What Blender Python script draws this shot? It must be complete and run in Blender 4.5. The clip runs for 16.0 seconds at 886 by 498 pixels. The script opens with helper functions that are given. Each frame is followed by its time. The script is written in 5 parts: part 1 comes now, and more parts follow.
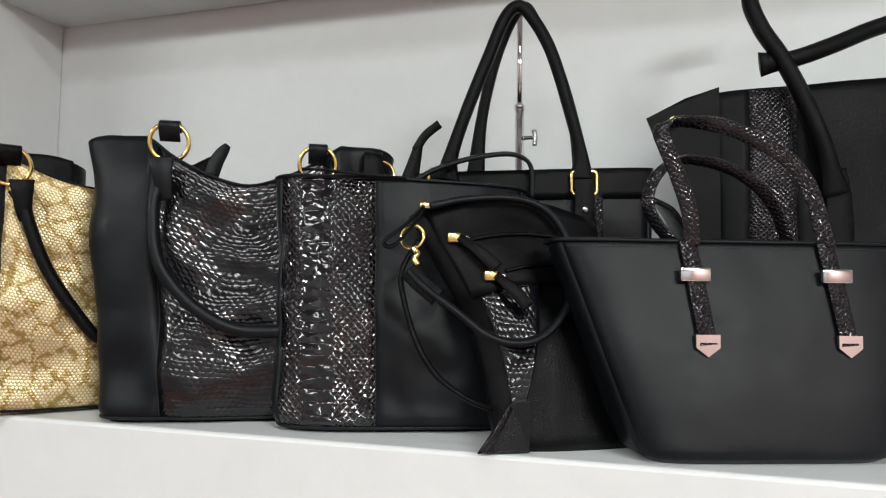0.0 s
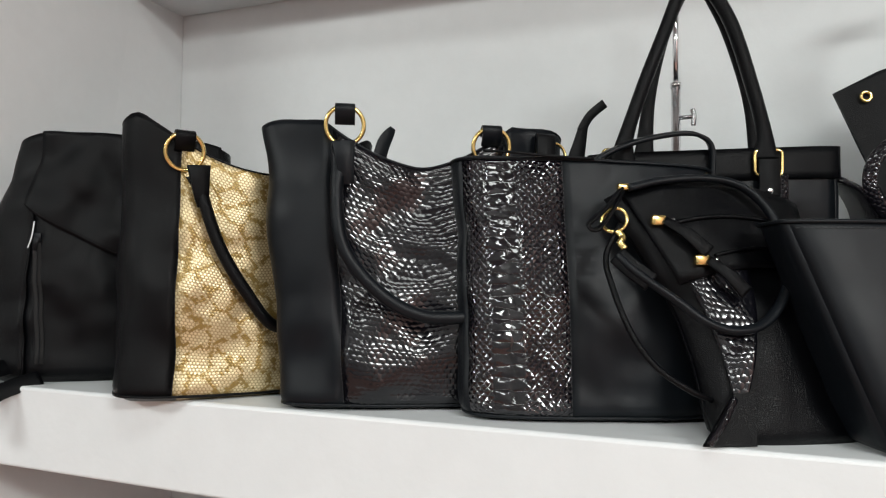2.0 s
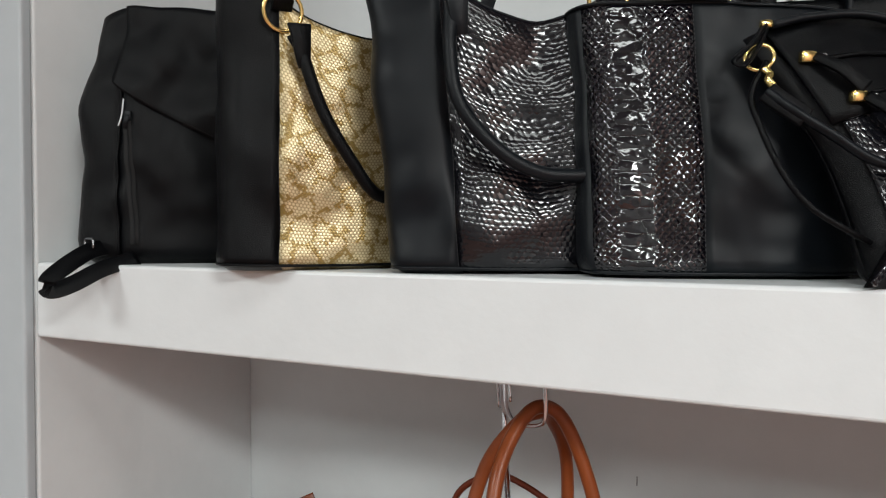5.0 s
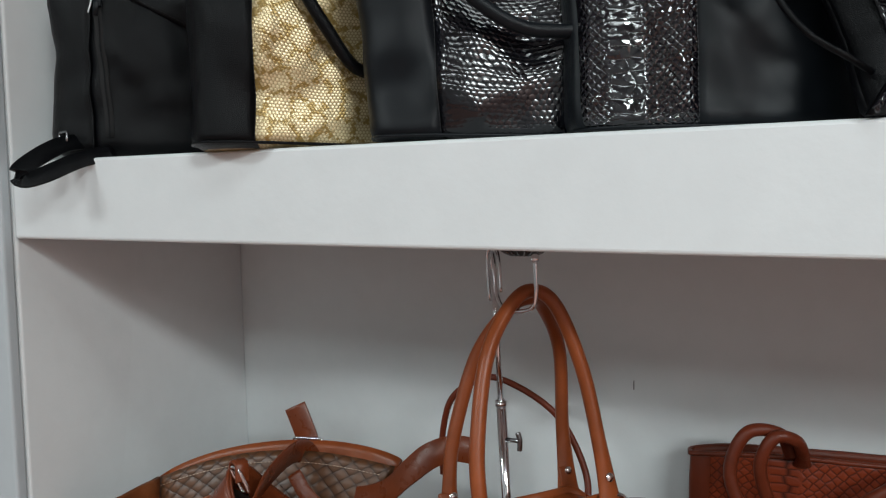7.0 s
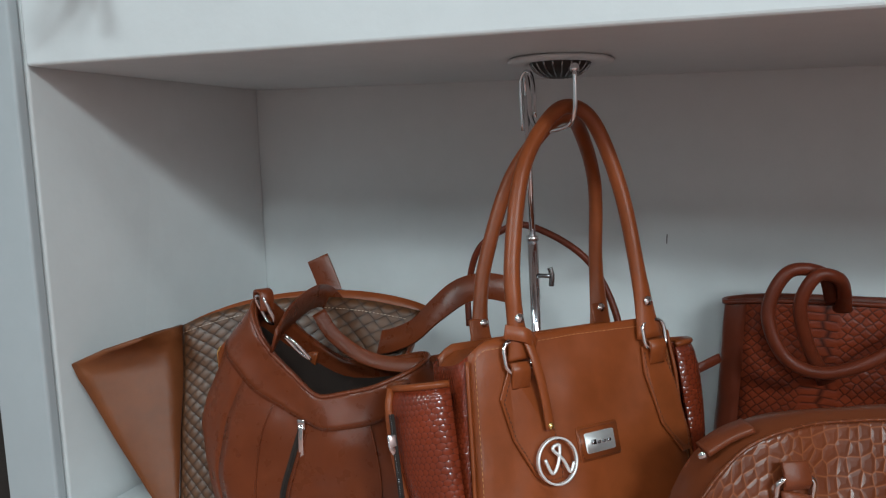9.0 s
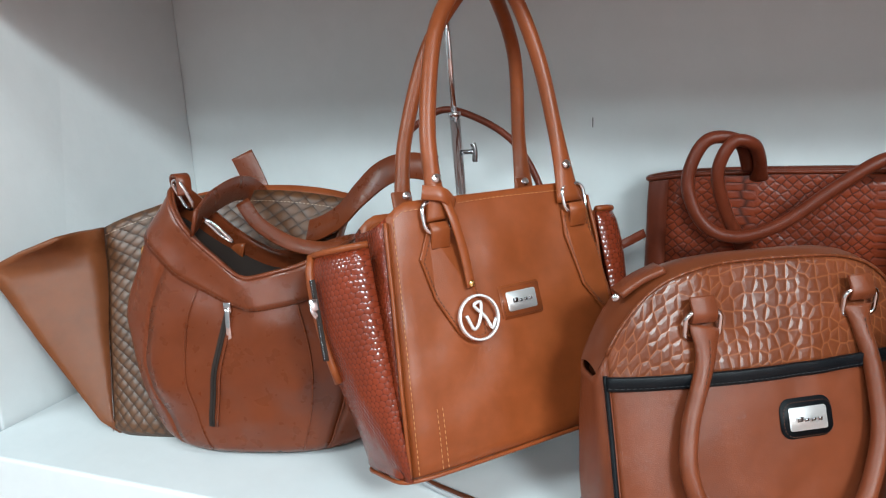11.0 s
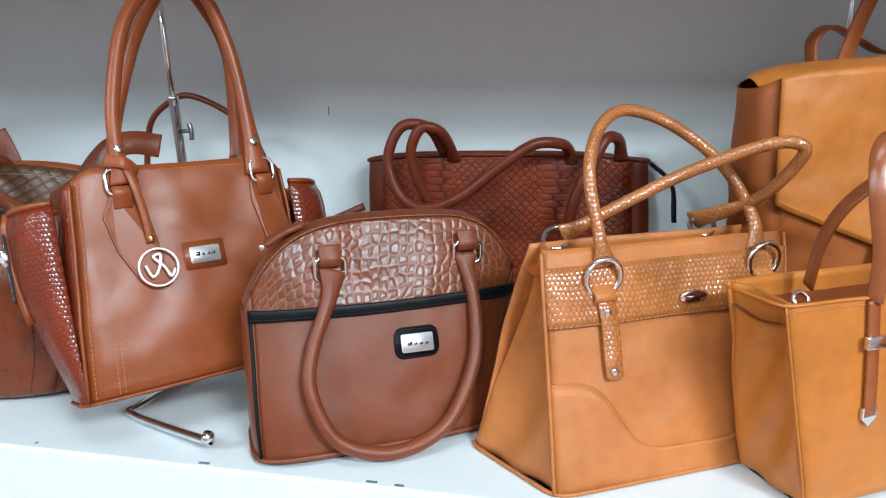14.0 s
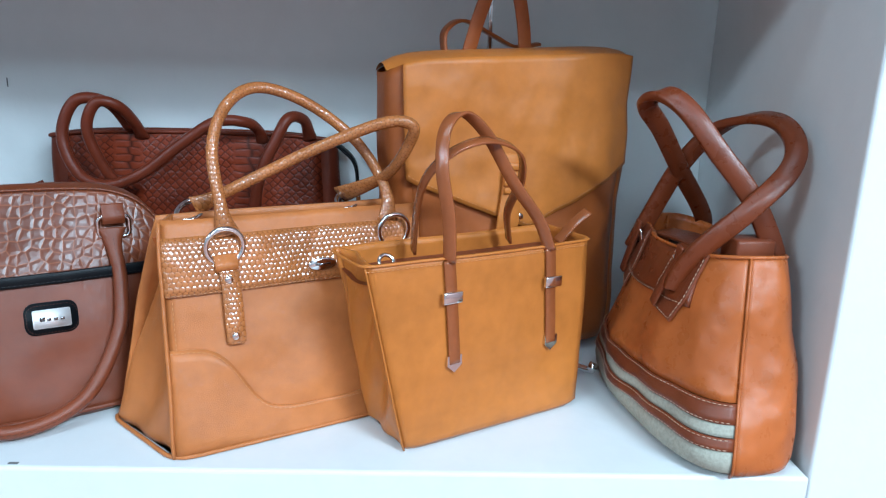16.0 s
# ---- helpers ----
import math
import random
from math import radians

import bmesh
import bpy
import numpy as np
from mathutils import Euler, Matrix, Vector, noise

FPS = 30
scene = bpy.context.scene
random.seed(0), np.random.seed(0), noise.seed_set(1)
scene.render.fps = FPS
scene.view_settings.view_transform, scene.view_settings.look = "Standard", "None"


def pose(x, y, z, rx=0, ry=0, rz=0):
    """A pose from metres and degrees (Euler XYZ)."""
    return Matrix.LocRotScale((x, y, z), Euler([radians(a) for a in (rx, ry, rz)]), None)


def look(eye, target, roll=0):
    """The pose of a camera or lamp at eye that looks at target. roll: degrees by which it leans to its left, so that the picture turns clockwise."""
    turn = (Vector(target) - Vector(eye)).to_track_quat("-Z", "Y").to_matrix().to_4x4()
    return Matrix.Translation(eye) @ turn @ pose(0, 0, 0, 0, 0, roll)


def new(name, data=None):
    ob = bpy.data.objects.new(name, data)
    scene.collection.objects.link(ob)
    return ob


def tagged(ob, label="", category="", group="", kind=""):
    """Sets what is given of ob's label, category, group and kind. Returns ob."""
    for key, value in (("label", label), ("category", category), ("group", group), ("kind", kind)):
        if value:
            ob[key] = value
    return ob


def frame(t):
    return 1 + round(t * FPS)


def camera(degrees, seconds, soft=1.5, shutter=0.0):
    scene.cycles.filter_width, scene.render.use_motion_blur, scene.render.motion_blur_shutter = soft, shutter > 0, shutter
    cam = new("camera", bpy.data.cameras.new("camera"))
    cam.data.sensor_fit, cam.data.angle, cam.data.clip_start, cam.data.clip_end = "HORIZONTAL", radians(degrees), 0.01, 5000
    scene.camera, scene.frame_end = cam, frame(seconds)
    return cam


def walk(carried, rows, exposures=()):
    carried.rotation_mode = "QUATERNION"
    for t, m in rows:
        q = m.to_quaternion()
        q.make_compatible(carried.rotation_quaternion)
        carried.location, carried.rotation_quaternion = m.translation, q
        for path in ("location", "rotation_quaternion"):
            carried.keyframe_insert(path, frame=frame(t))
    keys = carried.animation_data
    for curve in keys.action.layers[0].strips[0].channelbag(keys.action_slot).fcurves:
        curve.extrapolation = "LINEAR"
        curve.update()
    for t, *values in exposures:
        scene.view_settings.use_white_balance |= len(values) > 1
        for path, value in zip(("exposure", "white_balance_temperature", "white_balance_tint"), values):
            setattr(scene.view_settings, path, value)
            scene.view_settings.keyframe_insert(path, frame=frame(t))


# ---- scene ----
cam = camera(66.0, 16.0, 1.2)
PATH = [
    (0, (0.218, 0.127, 1.642), (-0.349, 2.04, 1.777), 0.7),
    (0.5, (0.173, 0.128, 1.638), (-0.42, 2.035, 1.747), 0.7),
    (1, (0.149, 0.126, 1.632), (-0.5, 2.015, 1.739), 0.8),
    (1.5, (0.112, 0.113, 1.638), (-0.539, 2.001, 1.751), 0.9),
    (2, (0.07, 0.103, 1.638), (-0.617, 1.979, 1.736), 0.7),
    (2.5, (0.046, 0.1, 1.639), (-0.664, 1.968, 1.722), 0.9),
    (3, (0.017, 0.091, 1.638), (-0.718, 1.95, 1.709), 1.2),
    (3.5, (-0.012, 0.093, 1.628), (-0.773, 1.942, 1.686), 1.2),
    (4, (-0.015, 0.101, 1.608), (-0.778, 1.95, 1.621), 0.7),
    (4.2, (-0.024, 0.098, 1.594), (-0.783, 1.948, 1.593), 0.7),
    (6.5, (-0.021, 0.12, 1.479), (-0.792, 1.96, 1.346), -0.7),
    (7, (-0.014, 0.129, 1.447), (-0.785, 1.969, 1.306), -0.8),
    (7.5, (-0.022, 0.132, 1.42), (-0.802, 1.962, 1.206), -1.0),
    (8, (-0.028, 0.133, 1.382), (-0.826, 1.954, 1.158), -1.1),
    (8.5, (-0.041, 0.134, 1.342), (-0.833, 1.951, 1.077), -1.0),
    (9, (-0.044, 0.139, 1.307), (-0.84, 1.948, 1.004), -0.6),
    (9.2, (-0.044, 0.14, 1.299), (-0.831, 1.946, 0.959), -0.8),
    (11.3, (0.01, 0.141, 1.22), (-0.656, 1.969, 0.758), -2.5),
    (11.5, (0.024, 0.131, 1.22), (-0.67, 1.948, 0.752), -2.4),
    (12, (0.078, 0.112, 1.211), (-0.535, 1.957, 0.742), -1.4),
    (12.5, (0.148, 0.108, 1.203), (-0.449, 1.956, 0.725), -0.7),
    (13, (0.192, 0.103, 1.199), (-0.342, 1.973, 0.735), 0.2),
    (13.5, (0.233, 0.091, 1.2), (-0.247, 1.97, 0.71), 0.7),
    (14, (0.287, 0.071, 1.203), (-0.126, 1.974, 0.745), -0.7),
    (14.5, (0.357, 0.058, 1.204), (0.02, 1.977, 0.755), -1.4),
    (15, (0.421, 0.05, 1.204), (0.213, 1.981, 0.723), -0.4),
    (15.5, (0.475, 0.049, 1.2), (0.417, 1.99, 0.722), 1.0),
    (16, (0.514, 0.052, 1.193), (0.569, 1.992, 0.71), 1.7),
]
walk(cam, [(t, look(eye, target, roll)) for t, eye, target, roll in PATH],
     [(0, -0.58, 6750, 12), (4.2, -0.68, 6750, 12), (6.5, -0.93, 6450, 9), (9.2, -0.95, 5950, 3), (11.3, -0.04, 5900, 2), (12.5, -0.04, 5900, 2), (14.0, -0.12, 5650, 2), (16, -0.26, 5050, 0)])

# ---- light ----
def room_light(x, y, z, w, d, power, colour):
    lamp = bpy.data.lights.new("ceiling_panel_light", "AREA")
    lamp.shape, lamp.size, lamp.size_y, lamp.energy, lamp.color = "RECTANGLE", w, d, power, colour
    ob = new("ceiling_panel_light", lamp)
    ob.matrix_world = pose(x, y, z)
    return ob


WHITE = (0.925, 1.0, 0.995)
room_light(-2.1, -1.9, 2.96, 1.2, 0.6, 150, WHITE)
room_light(0.2, -2.6, 2.96, 1.2, 0.6, 75, WHITE)
room_light(2.3, -1.7, 2.96, 1.2, 0.6, 280, WHITE)
room_light(0.35, -0.2, 2.96, 1.2, 0.3, 17, WHITE)
world = bpy.data.worlds.new("World")
scene.world = world
world.use_nodes = True
world.node_tree.nodes["Background"].inputs[0].default_value = (0.5, 0.52, 0.55, 1)
world.node_tree.nodes["Background"].inputs[1].default_value = 0.02


# ---- materials ----
class Nodes:
    """A short way to write node trees."""

    def __init__(self, name):
        self.mat = bpy.data.materials.new(name)
        self.mat.use_nodes = True
        self.tree = self.mat.node_tree
        self.bsdf = self.tree.nodes["Principled BSDF"]

    def add(self, kind, ins=(), **props):
        n = self.tree.nodes.new(kind)
        for k, v in props.items():
            setattr(n, k, v)
        for k, v in dict(ins).items():
            if isinstance(v, bpy.types.NodeSocket):
                self.tree.links.new(v, n.inputs[k])
            else:
                n.inputs[k].default_value = v
        return n

    def put(self, **ins):
        for k, v in ins.items():
            k = k.replace("_", " ")
            if isinstance(v, bpy.types.NodeSocket):
                self.tree.links.new(v, self.bsdf.inputs[k])
            else:
                self.bsdf.inputs[k].default_value = v
        return self.mat

    def math(self, op, a, b=0.0, c=0.0):
        return self.add("ShaderNodeMath", {0: a, 1: b, 2: c}, operation=op).outputs[0]

    def ramp(self, fac, stops):
        n = self.add("ShaderNodeValToRGB", {0: fac})
        el = n.color_ramp.elements
        while len(el) < len(stops):
            el.new(0.5)
        for e, (p, c) in zip(el, stops):
            e.position, e.color = p, (*c, 1) if len(c) == 3 else c
        return n.outputs[0]

    def noise(self, vec, scale, detail=3.0, rough=0.55):
        return self.add("ShaderNodeTexNoise", {"Vector": vec, "Scale": scale, "Detail": detail, "Roughness": rough}).outputs["Fac"]

    def coords(self, which="Object"):
        return self.add("ShaderNodeTexCoord").outputs[which]

    def bump(self, height, distance, strength=1.0, normal=None):
        ins = {"Height": height, "Distance": distance, "Strength": strength}
        if normal:
            ins["Normal"] = normal
        return self.add("ShaderNodeBump", ins).outputs[0]


def shade(c, k):
    return tuple(min(1.0, v * k) for v in c)


def leather(name, colour, rough=0.45, grain=900.0, depth=0.00014, spec=0.36, vary=0.2, slackness=0.3, folds=0.12):
    n = Nodes(name)
    p = n.coords()
    big, mid = n.noise(p, 9.0, 2.0), n.noise(p, 60.0, 3.0)
    tone = n.math("ADD", n.math("MULTIPLY", big, 0.6), n.math("MULTIPLY", mid, 0.4))
    col = n.ramp(tone, [(0.3, shade(colour, 1 - vary)), (0.7, shade(colour, 1 + vary))])
    cell = n.add("ShaderNodeTexVoronoi", {"Vector": p, "Scale": grain}, feature="DISTANCE_TO_EDGE").outputs["Distance"]
    pebble = n.math("MINIMUM", n.math("MULTIPLY", cell, 4.0), 1.0)
    fold = n.noise(p, 38.0, 2.0)
    slack = n.bump(n.noise(p, 13.0, 2.0), 0.012, slackness)
    first = n.bump(fold, 0.0024, folds, slack)
    return n.put(Base_Color=col, Roughness=n.math("ADD", rough - 0.08, n.math("MULTIPLY", mid, 0.16)), Specular_IOR_Level=spec,
                 Normal=n.bump(pebble, depth, 0.7, first))


def scales(name, colour, groove, size, rough=0.2, depth=0.0008, kind="diamond", spec=0.5, metal=0.0, patches=None, wild=0.12, centre=0.0, period=10.0, crinkle=0.5, line=7.0, loose=0.4, dome=1.0, plate=(3.6, 1.15)):
    """Embossed reptile leather on the UV map, in metres. diamond: small rows; croc: blocks; python: broad belly plates between rows of small ones."""
    n = Nodes(name)
    uv = n.coords("UV")
    wob = n.add("ShaderNodeTexNoise", {"Vector": uv, "Scale": 22.0, "Detail": 1.0}).outputs["Color"]
    shift = n.add("ShaderNodeVectorMath", {0: wob, 1: (0.5, 0.5, 0.5)}, operation="SUBTRACT").outputs[0]
    amount = n.add("ShaderNodeVectorMath", {0: shift, "Scale": size * 0.7}, operation="SCALE").outputs[0]
    vec = n.add("ShaderNodeVectorMath", {0: uv, 1: amount}, operation="ADD").outputs[0]
    dist = None
    if kind == "hex":
        m = n.add("ShaderNodeMapping", {"Vector": vec, "Scale": (1 / size, 1 / (size * 1.732), 1)}).outputs[0]
        c = n.add("ShaderNodeSeparateXYZ", {0: m})
        near = []
        for off in (0.0, 0.5):
            ax = n.math("SUBTRACT", n.math("FRACT", n.math("ADD", c.outputs[0], off)), 0.5)
            ay = n.math("MULTIPLY", n.math("SUBTRACT", n.math("FRACT", n.math("ADD", c.outputs[1], off)), 0.5), 1.732)
            near.append(n.math("ADD", n.math("MULTIPLY", ax, ax), n.math("MULTIPLY", ay, ay)))
        dist = n.math("MINIMUM", *near)
        edge = n.math("SUBTRACT", 0.577, n.math("SQRT", dist))
    elif kind == "croc":
        m = n.add("ShaderNodeMapping", {"Vector": vec, "Scale": (1 / size, 0.85 / size, 1)}).outputs[0]
        edge = n.add("ShaderNodeTexVoronoi", {"Vector": m, "Scale": 1.0, "Randomness": 0.6}, feature="DISTANCE_TO_EDGE", voronoi_dimensions="2D").outputs["Distance"]
    else:
        m = n.add("ShaderNodeMapping", {"Vector": vec, "Rotation": (0, 0, radians(45)), "Scale": (1 / size, 1 / size, 1)}).outputs[0]
        edge = n.add("ShaderNodeTexVoronoi", {"Vector": m, "Scale": 1.0, "Randomness": wild}, feature="DISTANCE_TO_EDGE", voronoi_dimensions="2D").outputs["Distance"]
    if kind == "python":
        m2 = n.add("ShaderNodeMapping", {"Vector": vec, "Location": (-centre / (size * plate[0]) + 0.5, 0, 0), "Scale": (1 / (size * plate[0]), 1 / (size * plate[1]), 1)}).outputs[0]
        belly = n.add("ShaderNodeTexVoronoi", {"Vector": m2, "Scale": 1.0, "Randomness": 0.35}, feature="DISTANCE_TO_EDGE", voronoi_dimensions="2D").outputs["Distance"]
        sx = n.add("ShaderNodeSeparateXYZ", {0: vec}).outputs[0]
        off = n.math("PINGPONG", n.math("SUBTRACT", sx, centre), period / 2)
        mask = n.math("SMOOTH_MIN", n.math("MAXIMUM", n.math("MULTIPLY", n.math("SUBTRACT", off, size * plate[0] * 0.44), 120.0), 0.0), 1.0, 0.1)
        edge = n.add("ShaderNodeMix", {"Factor": mask, "A": belly, "B": edge}, data_type="FLOAT").outputs[0]
    h = n.math("POWER", n.math("MINIMUM", n.math("MULTIPLY", edge, 3.4 if dome == 1.0 else 2.1), 1.0), dome)
    if dist:
        h = n.math("SUBTRACT", 1.0, n.math("MULTIPLY", dist, 3.0))
    tone = n.noise(uv, 16.0, 2.0)
    body = n.ramp(tone, [(0.35, shade(colour, 0.8)), (0.65, shade(colour, 1.2))])
    if patches:
        turned = n.add("ShaderNodeMapping", {"Vector": vec, "Rotation": (0, 0, radians(52))}).outputs[0]
        cell = n.add("ShaderNodeVectorMath", {0: turned, 1: (size * 0.8, size * 0.8, 1.0)}, operation="SNAP").outputs[0]
        net = n.add("ShaderNodeTexVoronoi", {"Vector": cell, "Scale": 34.0, "Randomness": 0.85}, feature="DISTANCE_TO_EDGE", voronoi_dimensions="2D").outputs["Distance"]
        p = n.math("ADD", n.math("MULTIPLY", n.noise(cell, 80.0, 4.0, 0.75), 0.70), n.math("MULTIPLY", n.math("SUBTRACT", 0.32, net), 0.62))
        spot = n.ramp(p, [(0.475, (0, 0, 0)), (0.515, (0.95, 0.95, 0.95))])
        body = n.add("ShaderNodeMix", {"Factor": spot, "A": body, "B": (*patches, 1)}, data_type="RGBA").outputs["Result"]
    col = n.add("ShaderNodeMix", {"Factor": n.math("MINIMUM", n.math("MULTIPLY", edge, line), 1.0), "A": (*groove, 1), "B": body}, data_type="RGBA").outputs["Result"]
    slack = n.bump(n.noise(uv, 15.0, 2.0), 0.012, loose)
    crumple = n.bump(n.noise(uv, 55.0, 2.0), 0.003, crinkle, slack)
    return n.put(Base_Color=col, Roughness=n.math("ADD", rough, n.math("MULTIPLY", n.noise(uv, 140.0), 0.06)), Specular_IOR_Level=spec, Metallic=metal,
                 Normal=n.bump(h, depth, 1.0, crumple))


def woven(name, colour, dark, size):
    n = Nodes(name)
    uv = n.coords("UV")
    m = n.add("ShaderNodeMapping", {"Vector": uv, "Rotation": (0, 0, radians(45)), "Scale": (1 / size, 1 / size, 1)}).outputs[0]
    s = n.add("ShaderNodeSeparateXYZ", {0: m})
    fx, fy = n.math("FRACT", s.outputs[0]), n.math("FRACT", s.outputs[1])
    par = n.math("MODULO", n.math("ADD", n.math("FLOOR", s.outputs[0]), n.math("FLOOR", s.outputs[1])), 2.0)
    par = n.math("ABSOLUTE", par)
    hx, hy = n.math("SINE", n.math("MULTIPLY", fx, math.pi)), n.math("SINE", n.math("MULTIPLY", fy, math.pi))
    hx2, hy2 = n.math("POWER", hx, 0.35), n.math("POWER", hy, 0.35)
    ha, hb = n.math("MULTIPLY", hx2, n.math("ADD", 0.45, n.math("MULTIPLY", hy, 0.55))), n.math("MULTIPLY", hy2, n.math("ADD", 0.45, n.math("MULTIPLY", hx, 0.55)))
    h = n.add("ShaderNodeMix", {"Factor": par, "A": ha, "B": hb}, data_type="FLOAT").outputs[0]
    tone = n.math("MULTIPLY", h, n.math("ADD", 0.7, n.math("MULTIPLY", n.noise(uv, 30.0), 0.6)))
    col = n.ramp(tone, [(0.15, dark), (0.85, colour)])
    return n.put(Base_Color=col, Roughness=0.42, Normal=n.bump(h, 0.0012, 0.9))


def metal(name, colour, rough=0.14):
    n = Nodes(name)
    p = n.coords()
    return n.put(Base_Color=(*colour, 1), Metallic=1.0, Roughness=n.math("ADD", rough, n.math("MULTIPLY", n.noise(p, 220.0), 0.08)))


def plaster(name, colour, rough=0.55, stains=0.08):
    n = Nodes(name)
    p = n.coords()
    big = n.noise(p, 2.4, 4.0, 0.6)
    fine = n.noise(p, 26.0, 4.0, 0.6)
    tone = n.math("ADD", n.math("MULTIPLY", big, 0.65), n.math("MULTIPLY", fine, 0.35))
    col = n.ramp(tone, [(0.3, shade(colour, 1 - stains)), (0.62, colour)])
    chips = n.ramp(n.noise(p, 19.0, 5.0, 0.7), [(0.70, (0, 0, 0)), (0.76, (1, 1, 1))])
    col = n.add("ShaderNodeMix", {"Factor": n.math("MULTIPLY", chips, 0.10), "A": col, "B": (*shade(colour, 0.6), 1)}, data_type="RGBA").outputs["Result"]
    h = n.math("ADD", n.noise(p, 7.0, 3.0), n.math("MULTIPLY", n.noise(p, 90.0, 3.0), 0.12))
    return n.put(Base_Color=col, Roughness=rough, Normal=n.bump(h, 0.006, 0.35))


def cloth(name, colour):
    n = Nodes(name)
    p = n.coords()
    return n.put(Base_Color=n.ramp(n.noise(p, 300.0), [(0.3, shade(colour, 0.85)), (0.7, shade(colour, 1.12))]), Roughness=0.85,
                 Normal=n.bump(n.noise(p, 1500.0), 0.0003, 0.7))


GREY_FRONT = plaster("grey_front", (0.42, 0.45, 0.47), 0.5)
PAINT = plaster("white_paint", (0.68, 0.70, 0.71), 0.38)
NICHE = plaster("grey_white_paint", (0.685, 0.705, 0.71), 0.5)
# Low albedo for the unseen room, set to hold down the fill light.
ROOM_LOW_BOUNCE = plaster("low_bounce_room", (0.24, 0.235, 0.235), 0.7)
# Tint of an unseen reflector wall that sends pink fill onto the left side.
ROSE_BOUNCE = plaster("rose_bounce", (0.35, 0.23, 0.21), 0.7)
FLOOR = plaster("red_tile", (0.28, 0.15, 0.12), 0.4, 0.2)
BLACK = leather("black_leather", (0.0018, 0.0020, 0.0027), 0.35, 700, 0.00020, 0.13, slackness=0.05, folds=0.05)
BLACK_SMOOTH = leather("smooth_black_leather", (0.0052, 0.0066, 0.0086), 0.36, 1300, 0.00006, 0.18, slackness=0.15, folds=0.06)
BLACK_LINING = cloth("black_lining", (0.004, 0.004, 0.0045))
BLACK_SCALE = scales("black_snake_leather", (0.004, 0.004, 0.006), (0.002, 0.002, 0.003), 0.0070, 0.13, 0.00030, "hex", spec=0.60, crinkle=0.16, loose=1.0)
BLACK_PYTHON = scales("black_patent_python", (0.004, 0.0035, 0.006), (0.002, 0.002, 0.003), 0.0056, 0.08, 0.0010, "python", spec=0.85, wild=0.35, centre=0.045, crinkle=0.55, loose=1.0, dome=0.7, plate=(5.2, 2.0))
BLACK_PATENT = scales("black_patent_reptile", (0.007, 0.006, 0.009), (0.002, 0.002, 0.003), 0.0042, 0.10, 0.0006, spec=0.5, wild=0.5, dome=0.7)
GOLD_SCALE = scales("gold_snake_leather", (0.68, 0.56, 0.34), (0.27, 0.18, 0.07), 0.0046, 0.30, 0.00030, "hex", metal=0.4, patches=(0.27, 0.17, 0.035), crinkle=0.3, loose=0.6, line=3.2)
BROWN = leather("red_brown_leather", (0.135, 0.029, 0.0085), 0.29, 700, 0.00007, slackness=0.4)
TANBROWN = leather("tan_brown_leather", (0.225, 0.052, 0.013), 0.33, 650, 0.00006, slackness=0.12, folds=0.08)
CHESTNUT = leather("chestnut_leather", (0.155, 0.037, 0.0135), 0.33, 900, 0.0001, slackness=0.12, folds=0.08)
MAROON = leather("maroon_leather", (0.115, 0.022, 0.009), 0.34, 800, 0.00008, 0.24)
TAN = leather("tan_leather", (0.42, 0.140, 0.036), 0.32, 800)
ORANGE = leather("ochre_leather", (0.44, 0.145, 0.023), 0.35, 1000, 0.0001, slackness=0.45)
ORANGE_DARK = leather("dark_ochre_leather", (0.29, 0.076, 0.014), 0.38, 900)
RUST = leather("rust_leather", (0.37, 0.098, 0.021), 0.29, 800, 0.0001, slackness=1.0, folds=0.3)
MAROON_SCALE = scales("maroon_snake_leather", (0.165, 0.027, 0.009), (0.045, 0.007, 0.0025), 0.0092, 0.30, 0.0004, "python", spec=0.20, wild=0.3, centre=0.085, period=0.168, crinkle=0.2)
RED_SCALE = scales("red_brown_snake_leather", (0.17, 0.026, 0.009), (0.05, 0.009, 0.004), 0.0058, 0.15, 0.00040, "hex", crinkle=0.3, loose=0.6)
CROC = scales("brown_crocodile_leather", (0.130, 0.032, 0.011), (0.22, 0.064, 0.022), 0.0100, 0.27, 0.00035, "croc", spec=0.33, crinkle=0.15, line=11.0, loose=0.2)
TAN_SCALE = scales("tan_snake_leather", (0.36, 0.125, 0.034), (0.13, 0.040, 0.010), 0.0060, 0.15, 0.00040, "hex", spec=0.8, crinkle=0.4, loose=0.6)
TAN_PATENT = leather("glossy_brown_leather", (0.24, 0.068, 0.020), 0.17, 900, 0.00005, 0.6, slackness=0.1, folds=0.1)
WING = leather("dark_tan_leather", (0.165, 0.050, 0.016), 0.36, 700)
WOVEN = woven("woven_brown_leather", (0.100, 0.040, 0.015), (0.025, 0.009, 0.0035), 0.011)
OLIVE = cloth("olive_canvas", (0.34, 0.33, 0.27))
LINING_AND_SHADE = cloth("dark_lining_and_shade", (0.016, 0.008, 0.005))
CHROME = metal("chrome", (0.80, 0.80, 0.82), 0.07)
PLATE = metal("brushed_plate", (0.96, 0.96, 0.96), 0.55)
STEEL = metal("dark_steel", (0.30, 0.30, 0.31), 0.22)
GOLD = metal("gold_metal", (0.95, 0.72, 0.28), 0.16)
THREAD = cloth("thread_tan", (0.55, 0.25, 0.10))
BLACK_THREAD = cloth("thread_black", (0.03, 0.03, 0.032))
PALE_THREAD = cloth("thread_pale", (0.62, 0.45, 0.33))
DARK_THREAD = cloth("thread_dark", (0.09, 0.03, 0.015))
CHIP = leather("grey_paint_chip", (0.16, 0.16, 0.16), 0.7)
